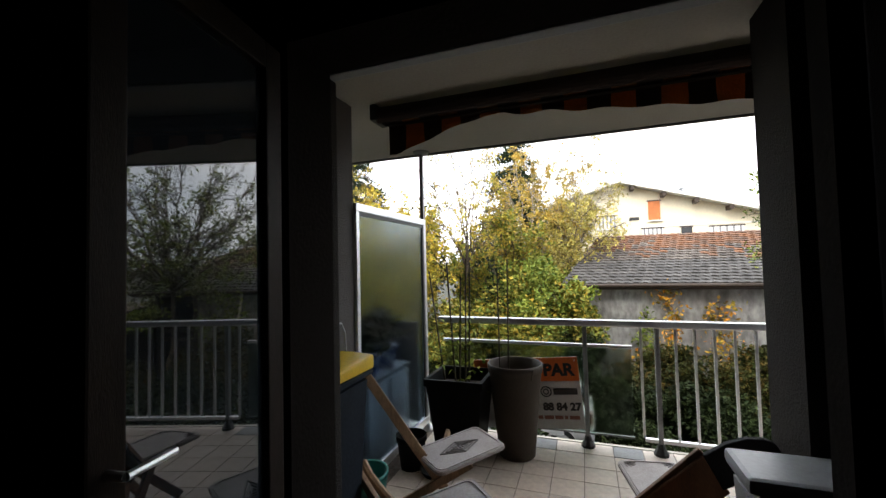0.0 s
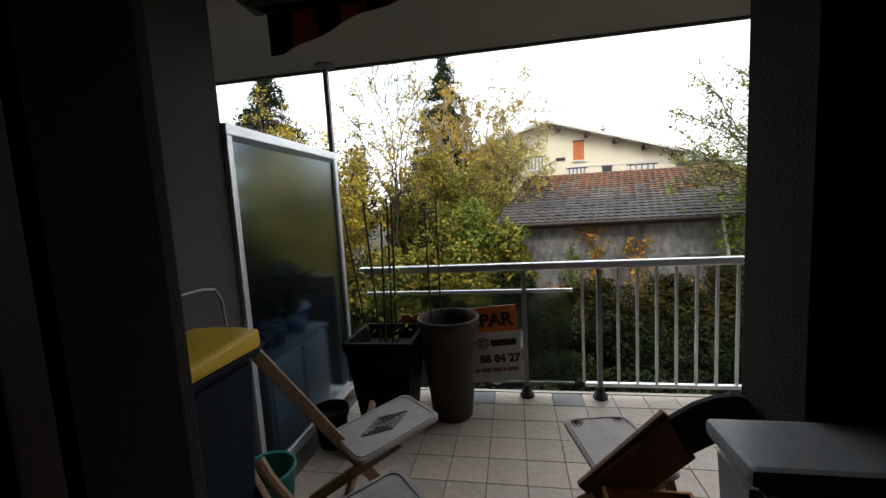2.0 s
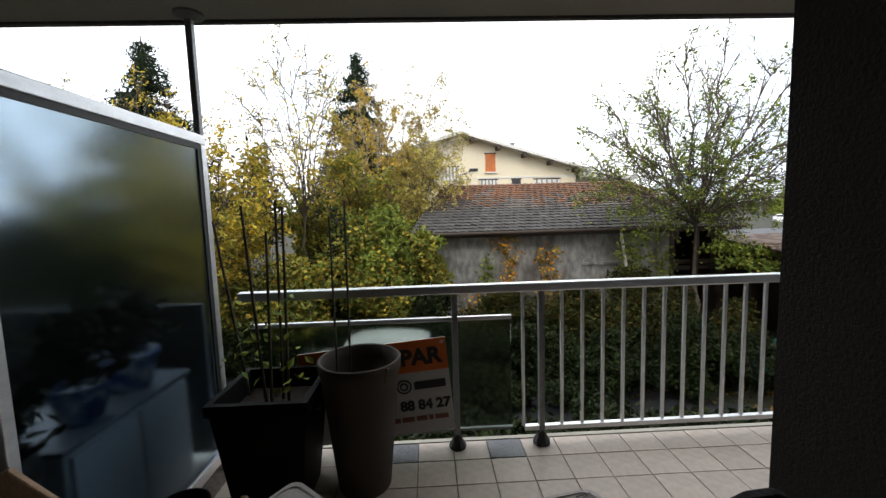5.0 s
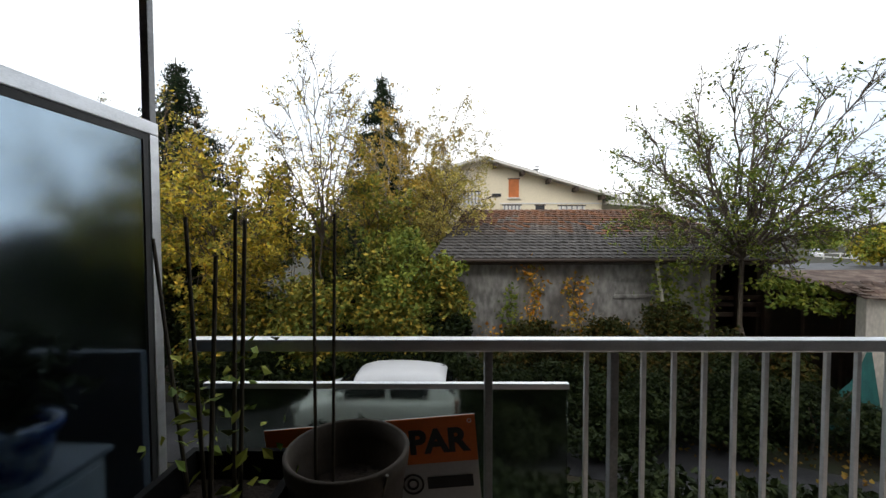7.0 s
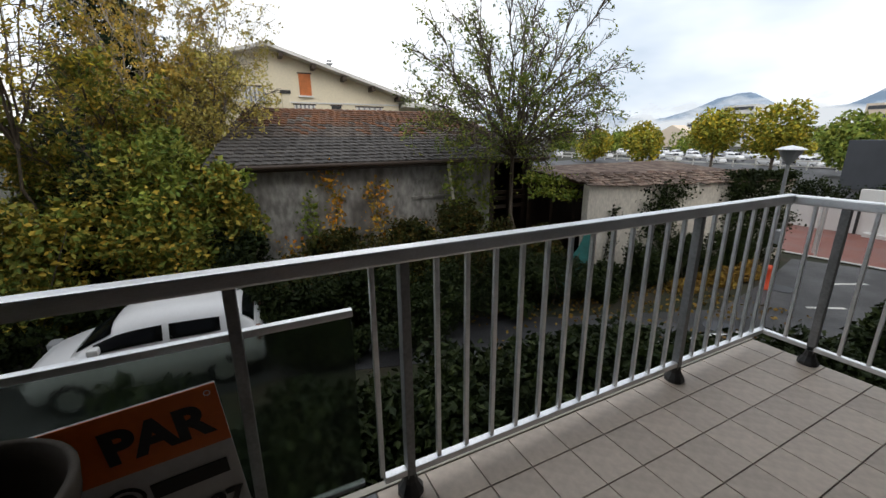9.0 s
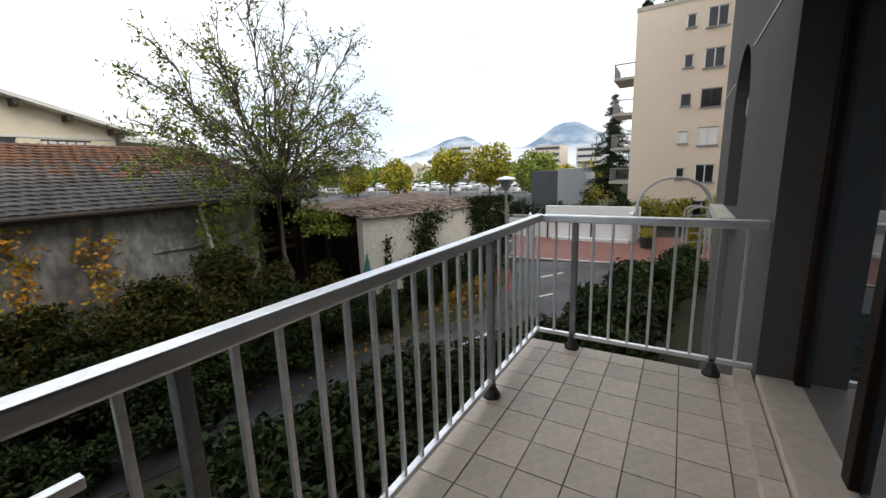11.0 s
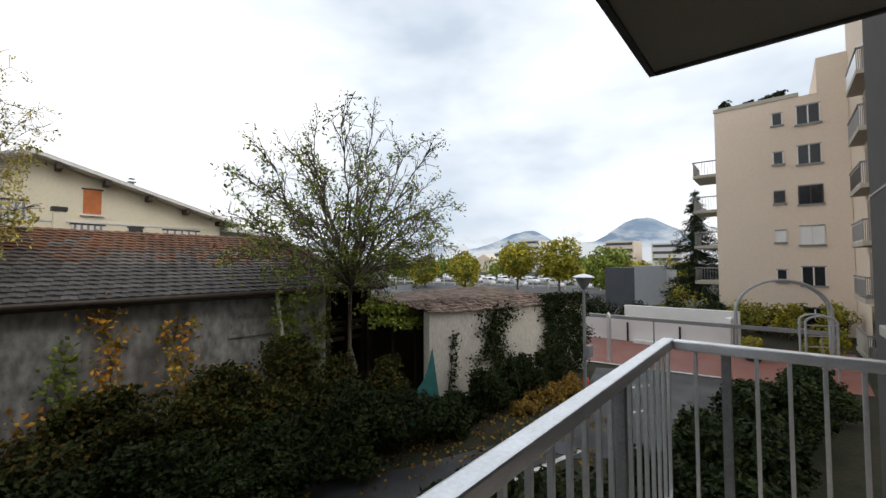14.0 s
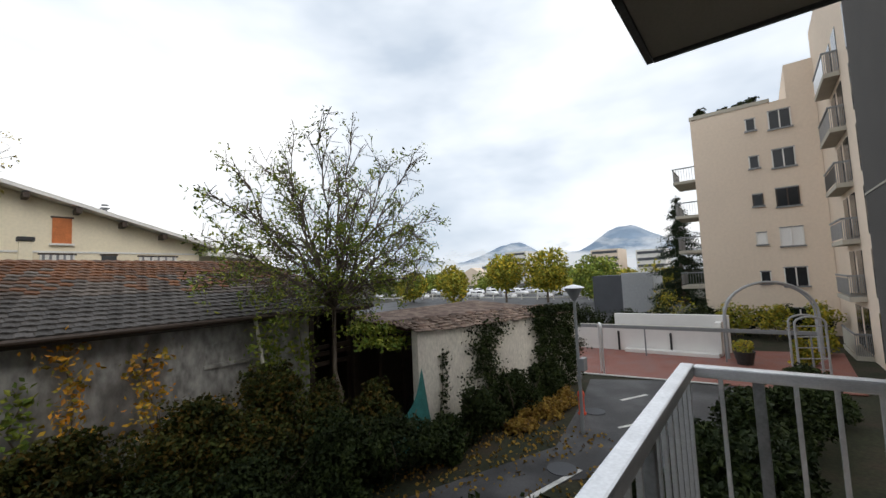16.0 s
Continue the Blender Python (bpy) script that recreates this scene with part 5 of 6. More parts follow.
def ridge(name, peaks, x0, base, seed):
    """A far mountain range: a lumpy ridge of given peaks (y, height, half width)."""
    rg = np.random.default_rng(seed)
    bm, rows = bmesh.new(), []
    ys = np.linspace(-1800, 4200, 240)
    prof = np.full(len(ys), base, float)
    for y, h, w in peaks:
        prof = np.maximum(prof, base + (h - base) * np.clip(1 - np.abs(ys - y) / w, 0, 1) ** 1.1)
    prof = np.convolve(np.pad(prof, 4, 'edge'), np.ones(9) / 9, 'valid')
    prof += np.array([noise.fractal(Vector((float(y) * 0.006, seed, 0)), 1.0, 2.0, 4) for y in ys]) * 22
    for k in range(6):
        f = k / 5
        rows.append([bm.verts.new((x0 + 500 * f + 30 * noise.noise(Vector((float(y) * 0.01, k, seed))), y, -4 + (h + 4) * f ** 0.8)) for y, h in zip(ys, prof)])
    for a, b in zip(rows, rows[1:]):
        for i in range(len(ys) - 1):
            bm.faces.new((a[i], a[i + 1], b[i + 1], b[i]))
    return solid(name, bm, M_mount, "mountains with blue haze and pale mist in their colour", "mountain", kind="structure", smooth=True)
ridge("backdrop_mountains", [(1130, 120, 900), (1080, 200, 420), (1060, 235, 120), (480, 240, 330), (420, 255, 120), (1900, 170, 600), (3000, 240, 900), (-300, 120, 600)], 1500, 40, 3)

def cloud_bank(name, label, x, y0, y1, z0, z1, seed, cover):
    """A thin vertical sheet of low cloud in the far distance, ragged, see-through and self-lit."""
    m = bpy.data.materials.new("glowing_cloud")
    m.use_nodes = True
    n, l = m.node_tree.nodes, m.node_tree.links
    n.clear()
    tc, mp, nz = n.new("ShaderNodeTexCoord"), n.new("ShaderNodeMapping"), n.new("ShaderNodeTexNoise")
    mp.inputs["Scale"].default_value, mp.inputs["Location"].default_value = (1, 0.0042, 0.013), (seed, seed, 0)
    nz.inputs["Scale"].default_value, nz.inputs["Detail"].default_value = 1.0, 6.0
    l.new(tc.outputs["Object"], mp.inputs[0])
    l.new(mp.outputs[0], nz.inputs[0])
    sep, up_ = n.new("ShaderNodeSeparateXYZ"), n.new("ShaderNodeMapRange")
    l.new(tc.outputs["Generated"], sep.inputs[0])
    up_.inputs[1].default_value, up_.inputs[2].default_value = 0.25, 1.0
    up_.inputs[3].default_value, up_.inputs[4].default_value = 0.22, -0.30
    l.new(sep.outputs[2], up_.inputs[0])
    add, ramp = n.new("ShaderNodeMath"), n.new("ShaderNodeMapRange")
    l.new(nz.outputs[0], add.inputs[0])
    l.new(up_.outputs[0], add.inputs[1])
    ramp.inputs[1].default_value, ramp.inputs[2].default_value = 0.56 - cover, 0.72 - cover
    l.new(add.outputs[0], ramp.inputs[0])
    clear, glow, mix, out = n.new("ShaderNodeBsdfTransparent"), n.new("ShaderNodeEmission"), n.new("ShaderNodeMixShader"), n.new("ShaderNodeOutputMaterial")
    # emission replaces the daylight that would whiten the cloud
    glow.inputs[0].default_value, glow.inputs[1].default_value = (0.90, 0.95, 1.0, 1), 1.1
    l.new(ramp.outputs[0], mix.inputs[0])
    l.new(clear.outputs[0], mix.inputs[1])
    l.new(glow.outputs[0], mix.inputs[2])
    l.new(mix.outputs[0], out.inputs[0])
    return solid(name, box(x, x + 2, y0, y1, z0, z1), m, label, "cloud", kind="structure")
cloud_bank("backdrop_cloud", "low white cloud sheet with its own glow before the mountains", 1440, -900, 3600, -4, 215, 3.0, -0.06)

# ---- things on the balcony ----
def strip_cloth(x0, x1, n, row, material_a, material_b, parent, name):
    """Cloth in stripes; row(x) gives the (y, z) line of the cloth at x."""
    for k in range(n):
        xa, xb = x0 + (x1 - x0) * k / n, x0 + (x1 - x0) * (k + 1) / n
        bm, cols = bmesh.new(), []
        for j in range(5):
            x = xa + (xb - xa) * j / 4
            cols.append([bm.verts.new((x, y, z)) for y, z in row(x)])
        for a, b in zip(cols, cols[1:]):
            for i in range(len(a) - 1):
                bm.faces.new((a[i], b[i], b[i + 1], a[i + 1]))
        bmesh.ops.solidify(bm, geom=bm.faces[:], thickness=0.004)
        part(name, bm, material_a if k % 2 else material_b, parent)


awning = thing("awning", "rolled awning with orange and dark stripes and a wavy valance", "awning")
part("cassette", tube((-1.52, 2.30, 2.325), (2.1, 2.30, 2.325), 0.046, 0.046, 16), M_awn_d, awning)
part("front_bar", box(-1.50, 2.1, 2.375, 2.41, 2.285, 2.312, 0.006), M_frame_dark, awning)
for x in (-1.55, 0.9, 2.06):
    part("bracket", box(x, x + 0.045, 2.25, 2.41, 2.285, SOFFIT - 0.002, 0.01), M_base, awning)
def cloth_row(x):
    """The hem hangs in a corner at one end, rises, and sags again along the rolled cloth."""
    if x < -0.86:
        hem = 2.10 + 0.175 * min(1.0, max(0.0, (x + 1.42) / 0.56)) ** 0.75 + 0.10 * max(0.0, -1.42 - x)
    else:
        hem = 2.275 - 0.115 * min(1.0, (x + 0.86) / 1.2) + 0.011 * math.sin(x * 21)
    drop = max(0.012, 2.282 - hem)
    return [(2.31, 2.300), (2.35, 2.292), (2.402, 2.292), (2.412, 2.282), (2.414 + 0.008 * math.sin(x * 23), 2.282 - drop * 0.5), (2.412 + 0.016 * math.sin(x * 19), 2.282 - drop)]
strip_cloth(-1.50, 2.08, 30, cloth_row, M_awn_o, M_awn_d, awning, "stripe")

bin_ = thing("recycling_bin", "dark blue wheelie bin with a yellow lid", "bin")
bm = bmesh.new()
for i, (x0, x1, y0, y1, z) in enumerate(((-1.610, -1.430, 1.59, 1.88, 0.03), (-1.645, -1.390, 1.545, 1.925, 0.86))):
    [bm.verts.new(p) for p in ((x0, y0, z), (x1, y0, z), (x1, y1, z), (x0, y1, z))]
bm.verts.ensure_lookup_table()
for q in ((3, 2, 1, 0), (4, 5, 6, 7), (0, 1, 5, 4), (1, 2, 6, 5), (2, 3, 7, 6), (3, 0, 4, 7)):
    bm.faces.new([bm.verts[i] for i in q])
bmesh.ops.bevel(bm, geom=bm.edges[:], offset=0.02, segments=2, affect="EDGES")
part("body", bm, M_bin, bin_)
part("rim", box(-1.66, -1.375, 1.53, 1.94, 0.862, 0.885, 0.008), M_bin, bin_)
lid = box(-1.662, -1.37, 1.52, 1.945, 0.887, 0.935, 0.018)
bmesh.ops.subdivide_edges(lid, edges=lid.edges[:], cuts=2, use_grid_fill=True)
for vv in lid.verts:
    if vv.co.z > 0.92:
        vv.co.z += 0.022 * (vv.co.y - 1.55) / 0.43 + 0.012 * math.cos((vv.co.x + 1.52) * 9)
part("lid", lid, M_yellow, bin_, "yellow plastic lid", smooth=False)
part("handle", path_tube([Vector(p) for p in ((-1.66, 1.60, 0.87), (-1.66, 1.53, 0.89), (-1.40, 1.53, 0.89), (-1.40, 1.60, 0.87))], 0.012), M_bin, bin_)
for x in (-1.63, -1.42):
    part("wheel", tube((x - 0.025, 1.62, 0.09), (x + 0.025, 1.62, 0.09), 0.09, 0.09, 16), M_tyre, bin_)
solid("bent_wire", path_tube([Vector(p) for p in ((-1.64, 2.10, 0.90), (-1.64, 2.09, 1.03), (-1.635, 2.05, 1.085), (-1.63, 1.98, 1.10), (-1.63, 1.88, 1.10), (-1.63, 1.84, 1.085))], 0.006), M_alu_dark, "thin bent grey wire above the bin", "wire")
solid("teal_bucket", turned([(0, 0.0), (0.085, 0.0), (0.12, 0.26), (0.125, 0.27), (0.125, 0.285), (0.11, 0.28), (0.08, 0.03), (0, 0.03)], 20, (-1.52, 2.09, 0)), M_teal, "teal green plastic bucket", "bucket", smooth=True)


def rounded_panel(w, l, t, r=0.045):
    pts = []
    for cx, cy, a0 in ((w / 2 - r, l / 2 - r, 0), (-w / 2 + r, l / 2 - r, 90), (-w / 2 + r, -l / 2 + r, 180), (w / 2 - r, -l / 2 + r, 270)):
        pts += [(cx + r * math.cos(radians(a0 + k * 22.5)), cy + r * math.sin(radians(a0 + k * 22.5))) for k in range(5)]
    return pts


def folding_chair(label, seat_m, back_ends, leg_ends, wood, arm=None, motif=True):
    """A folding wooden chair with moulded panels: seat pose, back and leg bars as pairs of points."""
    c = thing("folding_chair", label, "chair", "folding chairs")
    seat = part("seat", prism(rounded_panel(0.31, 0.46, 0.02), 0.022, seat_m, 0.004), M_grey_panel, c)
    ring = bmesh.new()
    o, i_ = rounded_panel(0.285, 0.435, 0.02), rounded_panel(0.265, 0.415, 0.02)
    vo = [[ring.verts.new(seat_m @ Vector((x, y, z))) for x, y in pp_] for pp_, z in ((o, 0.023), (o, 0.027), (i_, 0.027), (i_, 0.023))]
    for a, b in zip(vo, vo[1:]):
        for k in range(len(a)):
            ring.faces.new((a[k], a[(k + 1) % len(a)], b[(k + 1) % len(a)], b[k]))
    part("beading", ring, M_grey_panel, seat)
    if motif:
        d = bmesh.new()
        for s_ in (1.0, 0.72, 0.46):
            pp_ = [Vector((0, 0.13 * s_, 0.0245)), Vector((0.062 * s_, 0, 0.0245)), Vector((0, -0.13 * s_, 0.0245)), Vector((-0.062 * s_, 0, 0.0245))]
            for a, b in zip(pp_, pp_[1:] + pp_[:1]):
                tube_in(d, seat_m @ a, seat_m @ b, 0.0045, 0.0045, 5)
        for k in (-2, -1, 0, 1, 2):
            tube_in(d, seat_m @ Vector((-0.05 + abs(k) * 0.012, 0.018 * k, 0.0245)), seat_m @ Vector((0.05 - abs(k) * 0.012, 0.018 * k, 0.0245)), 0.003, 0.003, 5)
        part("motif", d, M_emboss, seat, "dark embossed diamond motif")
    else:
        d = bmesh.new()
        for sx_ in (-1, 1):
            for k in range(5):
                a = radians(20 * k + 5)
                base = Vector((sx_ * 0.125, 0.20, 0.0245))
                tube_in(d, seat_m @ base, seat_m @ (base + Vector((-sx_ * 0.06 * math.cos(a), -0.06 * math.sin(a), 0))), 0.003, 0.0015, 5)
        part("motif", d, M_emboss, seat, "embossed corner fans")
    for a, b in leg_ends:
        a, b = Vector(a), Vector(b)
        q = (b - a).to_track_quat("Z", "Y").to_matrix().to_4x4()
        part("leg", box(-0.012, 0.012, -0.024, 0.024, 0, (b - a).length, 0.004, Matrix.Translation(a) @ q), wood, c)
    for a, b in back_ends:
        a, b = Vector(a), Vector(b)
        q = (b - a).to_track_quat("Z", "Y").to_matrix().to_4x4()
        part("back_bar", box(-0.012, 0.012, -0.026, 0.026, 0, (b - a).length, 0.005, Matrix.Translation(a) @ q), wood, c)
    if arm:
        part("armrest", path_tube([Vector(p) for p in arm], 0.022, 8), wood, c)
    return c


def seat_pose(far_l, far_r, near_mid):
    """The pose of a seat from its far corners and the middle of its near edge."""
    fl, fr, nm = Vector(far_l), Vector(far_r), Vector(near_mid)
    x = (fr - fl).normalized()
    fm = (fl + fr) / 2
    y = (fm - nm)
    y = (y - x * y.dot(x)).normalized()
    z = x.cross(y)
    m = Matrix((x, y, z)).transposed().to_4x4()
    return Matrix.Translation((fm + nm) / 2) @ m


folding_chair("weathered wooden folding chair with a grey diamond-patterned seat", seat_pose((-1.13, 2.68, 0.34), (-0.89, 2.48, 0.33), (-1.13, 2.19, 0.30)), [((-1.50, 2.08, 0.80), (-1.10, 2.36, 0.03))], [((-1.42, 2.26, 0.01), (-0.98, 2.30, 0.30)), ((-1.22, 2.14, 0.01), (-1.22, 2.62, 0.32))], M_wood)
folding_chair("wooden folding chair with a pale curved armrest and grey seat", seat_pose((-0.94, 2.02, 0.34), (-0.79, 1.86, 0.34), (-1.06, 1.62, 0.30)), [((-1.52, 1.98, 0.36), (-1.28, 1.80, 0.30))], [((-1.10, 1.92, 0.01), (-1.02, 1.90, 0.33)), ((-0.98, 1.70, 0.01), (-0.92, 1.74, 0.33))], M_wood, [(-1.50, 2.03, 0.36), (-1.44, 2.0, 0.31), (-1.32, 1.93, 0.275), (-1.18, 1.84, 0.26), (-1.02, 1.74, 0.265)])
folding_chair("brown wooden folding chair with a grey moulded seat", seat_pose((-0.21, 2.50, 0.31), (0.11, 2.56, 0.31), (-0.02, 2.08, 0.33)), [((-0.21, 2.045, 0.32), (0.08, 2.05, 0.61))], [((-0.17, 2.37, 0.01), (0.02, 2.14, 0.33)), ((0.12, 2.40, 0.01), (0.10, 2.14, 0.33)), ((-0.12, 2.04, 0.01), (-0.14, 2.20, 0.33)), ((0.16, 2.05, 0.01), (0.12, 2.20, 0.33))], M_wood_b, None, False)
def sloped_board(name, stations, drop, thick, material, label, category):
    """A bowed board along x and z with its breadth hanging down from the upper edge."""
    bm, rows = bmesh.new(), []
    for x, y, z, w in stations:
        up_, dn = Vector((x, y, z)), Vector((x, y, z)) + Vector(drop) * w
        rows.append([bm.verts.new(p) for p in (up_, dn, dn + Vector((0, -thick, 0)), up_ + Vector((0, -thick, 0)))])
    for a, b in zip(rows, rows[1:]):
        for k in range(4):
            bm.faces.new((a[k], a[(k + 1) % 4], b[(k + 1) % 4], b[k]))
    bm.faces.new(rows[0][::-1])
    bm.faces.new(rows[-1])
    bmesh.ops.bevel(bm, geom=bm.edges[:], offset=0.004, segments=1, affect="EDGES")
    return solid(name, bm, material, label, category)
# the brown chair's broad back in two pieces: brown below, black above
sloped_board("chair_back_board", [(-0.20, 2.04, 0.345, 0.9), (-0.06, 2.04, 0.485, 1.0), (0.07, 2.04, 0.605, 1.0)], (0.09, 0, -0.13), 0.02, M_wood_b, "red-brown wooden lower part of the chair's broad back", "board")
sloped_board("chair_back_end", [(0.072, 2.045, 0.61, 1.05), (0.15, 2.045, 0.665, 1.1), (0.22, 2.045, 0.695, 1.0), (0.28, 2.045, 0.70, 0.7), (0.315, 2.045, 0.685, 0.35)], (0.06, 0, -0.12), 0.03, M_black_matt, "black rounded upper end of the chair's broad back", "cushion")
carton = thing("cardboard_box", "open brown cardboard box", "box")
for x0, x1, y0, y1 in ((-0.15, 0.14, 1.83, 1.842), (-0.15, 0.14, 1.998, 2.01), (-0.15, -0.138, 1.842, 1.998), (0.128, 0.14, 1.842, 1.998)):
    part("side", box(x0, x1, y0, y1, 0.0, 0.36, 0.002), M_card, carton)
part("base", box(-0.138, 0.128, 1.842, 1.998, 0.0, 0.012), M_card, carton)
part("flap", box(-0.138, 0.128, 1.72, 1.828, 0.345, 0.357, 0.002), M_card, carton)
tub = thing("storage_bin", "long pale grey plastic storage bin with a lid", "bin")
bm = bmesh.new()
for x0, x1, y0, y1, z in ((0.13, 0.58, 1.60, 1.75, 0.0), (0.095, 0.60, 1.575, 1.775, 0.70)):
    [bm.verts.new(p) for p in ((x0, y0, z), (x1, y0, z), (x1, y1, z), (x0, y1, z))]
bm.verts.ensure_lookup_table()
for q in ((3, 2, 1, 0), (4, 5, 6, 7), (0, 1, 5, 4), (1, 2, 6, 5), (2, 3, 7, 6), (3, 0, 4, 7)):
    bm.faces.new([bm.verts[i] for i in q])
bmesh.ops.bevel(bm, geom=bm.edges[:], offset=0.025, segments=3, affect="EDGES")
part("body", bm, M_white_pl, tub)
part("lid", box(0.08, 0.615, 1.56, 1.79, 0.702, 0.75, 0.018), M_white_pl, tub)

pot = thing("plant_pot", "tall round taupe plastic plant pot", "plant pot", at=(-0.862, 3.11, 0))
part("shell", turned([(0.0, 0.002), (0.125, 0.002), (0.13, 0.01), (0.19, 0.60), (0.197, 0.605), (0.203, 0.66), (0.196, 0.667), (0.186, 0.662), (0.178, 0.60), (0.17, 0.50), (0, 0.50)], 40, (-0.862, 3.11, 0)), M_pot_taupe, pot, smooth=True)
part("soil", turned([(0, 0.515), (0.09, 0.512), (0.171, 0.505)], 24, (-0.862, 3.11, 0)), M_soil, pot)
for (xa, ya), (xb, yb), z in (((-0.90, 3.06), (-0.895, 3.10), 1.43), ((-0.98, 3.14), (-0.985, 3.16), 1.36), ((-0.76, 3.02), (-0.71, 2.96), 0.66)):
    part("stake", tube((xa, ya, 0.45), (xb, yb, z), 0.006, 0.005, 8), M_stake, pot)
sq = thing("plant_pot", "large square black plastic pot with bamboo stakes", "plant pot")
bm = bmesh.new()
X0, X1, Y0, Y1 = -1.47, -1.06, 2.86, 3.26
lv = [(0.055, 0.0), (0.0, 0.52), (-0.014, 0.52), (-0.014, 0.57), (0.012, 0.57), (0.03, 0.46)]
rings = [[bm.verts.new(p) for p in ((X0 + d, Y0 + d, z), (X1 - d, Y0 + d, z), (X1 - d, Y1 - d, z), (X0 + d, Y1 - d, z))] for d, z in lv]
for a, b in zip(rings, rings[1:]):
    for k in range(4):
        bm.faces.new((a[k], a[(k + 1) % 4], b[(k + 1) % 4], b[k]))
bm.faces.new(rings[0][::-1])
part("shell", bm, M_pot_black, sq)
part("soil", box(X0 + 0.03, X1 - 0.03, Y0 + 0.03, Y1 - 0.03, 0.455, 0.475), M_soil, sq)
for xa, ya, xb, yb, z in ((-1.30, 3.05, -1.365, 3.08, 1.42), (-1.24, 3.1, -1.215, 3.1, 1.44), (-1.20, 3.06, -1.185, 3.1, 1.41), (-1.25, 2.98, -1.235, 3.02, 1.30), (-1.42, 3.15, -1.56, 3.2, 1.35)):
    part("stake", tube((xa, ya, 0.44), (xb, yb, z), 0.0075, 0.006, 8), M_stake, sq)
rg = np.random.default_rng(15)
pts = np.concatenate([np.stack([rg.normal(-1.27, 0.11, 90), rg.normal(3.08, 0.09, 90), rg.uniform(0.46, 1.0, 90)], 1)])
q = new("foliage", leaf_mesh("foliage", pts, 0.05, M_leaf_g, rg, 0.2, 0.6))
q.parent = sq
small = thing("plant_pot", "small dark plastic flower pot by the screen", "plant pot")
part("shell", turned([(0, 0), (0.075, 0.0), (0.10, 0.19), (0.108, 0.19), (0.108, 0.225), (0.096, 0.225), (0.09, 0.18), (0, 0.18)], 24, (-1.53, 2.72, 0)), M_pot_black, small, smooth=True)
dish = solid("saucer", turned([(0, 0), (0.10, 0.0), (0.125, 0.035), (0.117, 0.035), (0.095, 0.012), (0, 0.012)], 24, (-1.33, 2.70, 0)), M_pot_black, "round black plastic plant saucer", "saucer", smooth=True)

sign = thing("estate_sign", "orange and white estate agent's board leaning on the railing", "sign")
SM = Matrix.Translation((-0.385, 3.335, 0.145)) @ Matrix.Rotation(radians(5.0), 4, "Y").inverted() @ Matrix.Rotation(radians(3.0), 4, "X")
part("board", box(-0.80, 0, -0.003, 0.003, 0, 0.545, 0.0, SM), M_signwhite, sign)
part("header", box(-0.80, 0, -0.0062, -0.0032, 0.365, 0.545, 0.0, SM), M_orange, sign, "orange printed header band")
def letters(text, size, x, z, material, parent, bold=0.0):
    cu = bpy.data.curves.new("lettering", "FONT")
    cu.body, cu.size, cu.extrude, cu.offset, cu.align_x = text, size, 0.0006, bold, "RIGHT"
    tmp = bpy.data.objects.new("lettering", cu)
    me = bpy.data.meshes.new_from_object(tmp)
    bpy.data.objects.remove(tmp)
    me.transform(SM @ Matrix.Translation((x, -0.0072, z)) @ Matrix.Rotation(radians(90), 4, "X"))
    me.materials.clear()
    me.materials.append(material)
    ob = new("lettering", me)
    ob.parent = parent
letters("PAR", 0.125, -0.035, 0.41, M_ink, sign, 0.006)
letters("6 88 84 27", 0.078, -0.012, 0.145, M_ink, sign, 0.004)
def ring_mark(x, z, r, w):
    bm = bmesh.new()
    pts_ = [SM @ Vector((x + r * math.cos(2 * math.pi * k / 20), -0.005, z + r * math.sin(2 * math.pi * k / 20))) for k in range(21)]
    for a, b in zip(pts_, pts_[1:]):
        tube_in(bm, a, b, w, w, 6)
    return bm
for x, r in ((-0.255, 0.038), (-0.256, 0.019)):
    part("logo_mark", ring_mark(x, 0.285, r, 0.0045), M_ink, sign)
part("logo_mark", box(-0.20, -0.025, -0.0072, -0.0034, 0.262, 0.308, 0, SM), M_ink, sign)
part("logo_mark", box(-0.345, -0.31, -0.0072, -0.0034, 0.262, 0.308, 0, SM), M_ink_brown, sign)
for x0, x1 in ((-0.40, -0.345), (-0.335, -0.30), (-0.29, -0.22), (-0.21, -0.15), (-0.14, -0.115), (-0.105, -0.03)):
    part("text_bar", box(x0, x1, -0.0068, -0.0034, 0.075, 0.102, 0, SM), M_ink_brown, sign)
part("eyelet", ring_mark(-0.022, 0.522, 0.007, 0.002), M_alu, sign)

# ---- the neighbour's balcony, seen through the frosted screen ----
solid("wall_neighbour_end", box(-6.2, -6.002, 1.5, 3.4, -0.2, SOFFIT), M_render_wall, "far side wall of the neighbouring balcony", "wall", kind="structure")
tagged(solid("railing_neighbour", box(-6.0, -1.75, 3.37, 3.40, 0.05, 0.9), M_darkgrey, "dark solid balcony parapet of the neighbour", "railing", kind="structure"))
cab = thing("white_cabinet", "low white outdoor cabinet behind the frosted screen", "cabinet")
part("body", box(-2.15, -1.80, 2.55, 3.25, 0.0, 0.56, 0.01), M_white_wall, cab)
part("top", box(-2.17, -1.78, 2.53, 3.27, 0.562, 0.585, 0.006), M_white_pl, cab)
part("door", box(-1.798, -1.782, 2.57, 2.89, 0.03, 0.54, 0.004), M_white_wall, cab)
part("door", box(-1.798, -1.782, 2.91, 3.23, 0.03, 0.54, 0.004), M_white_wall, cab)
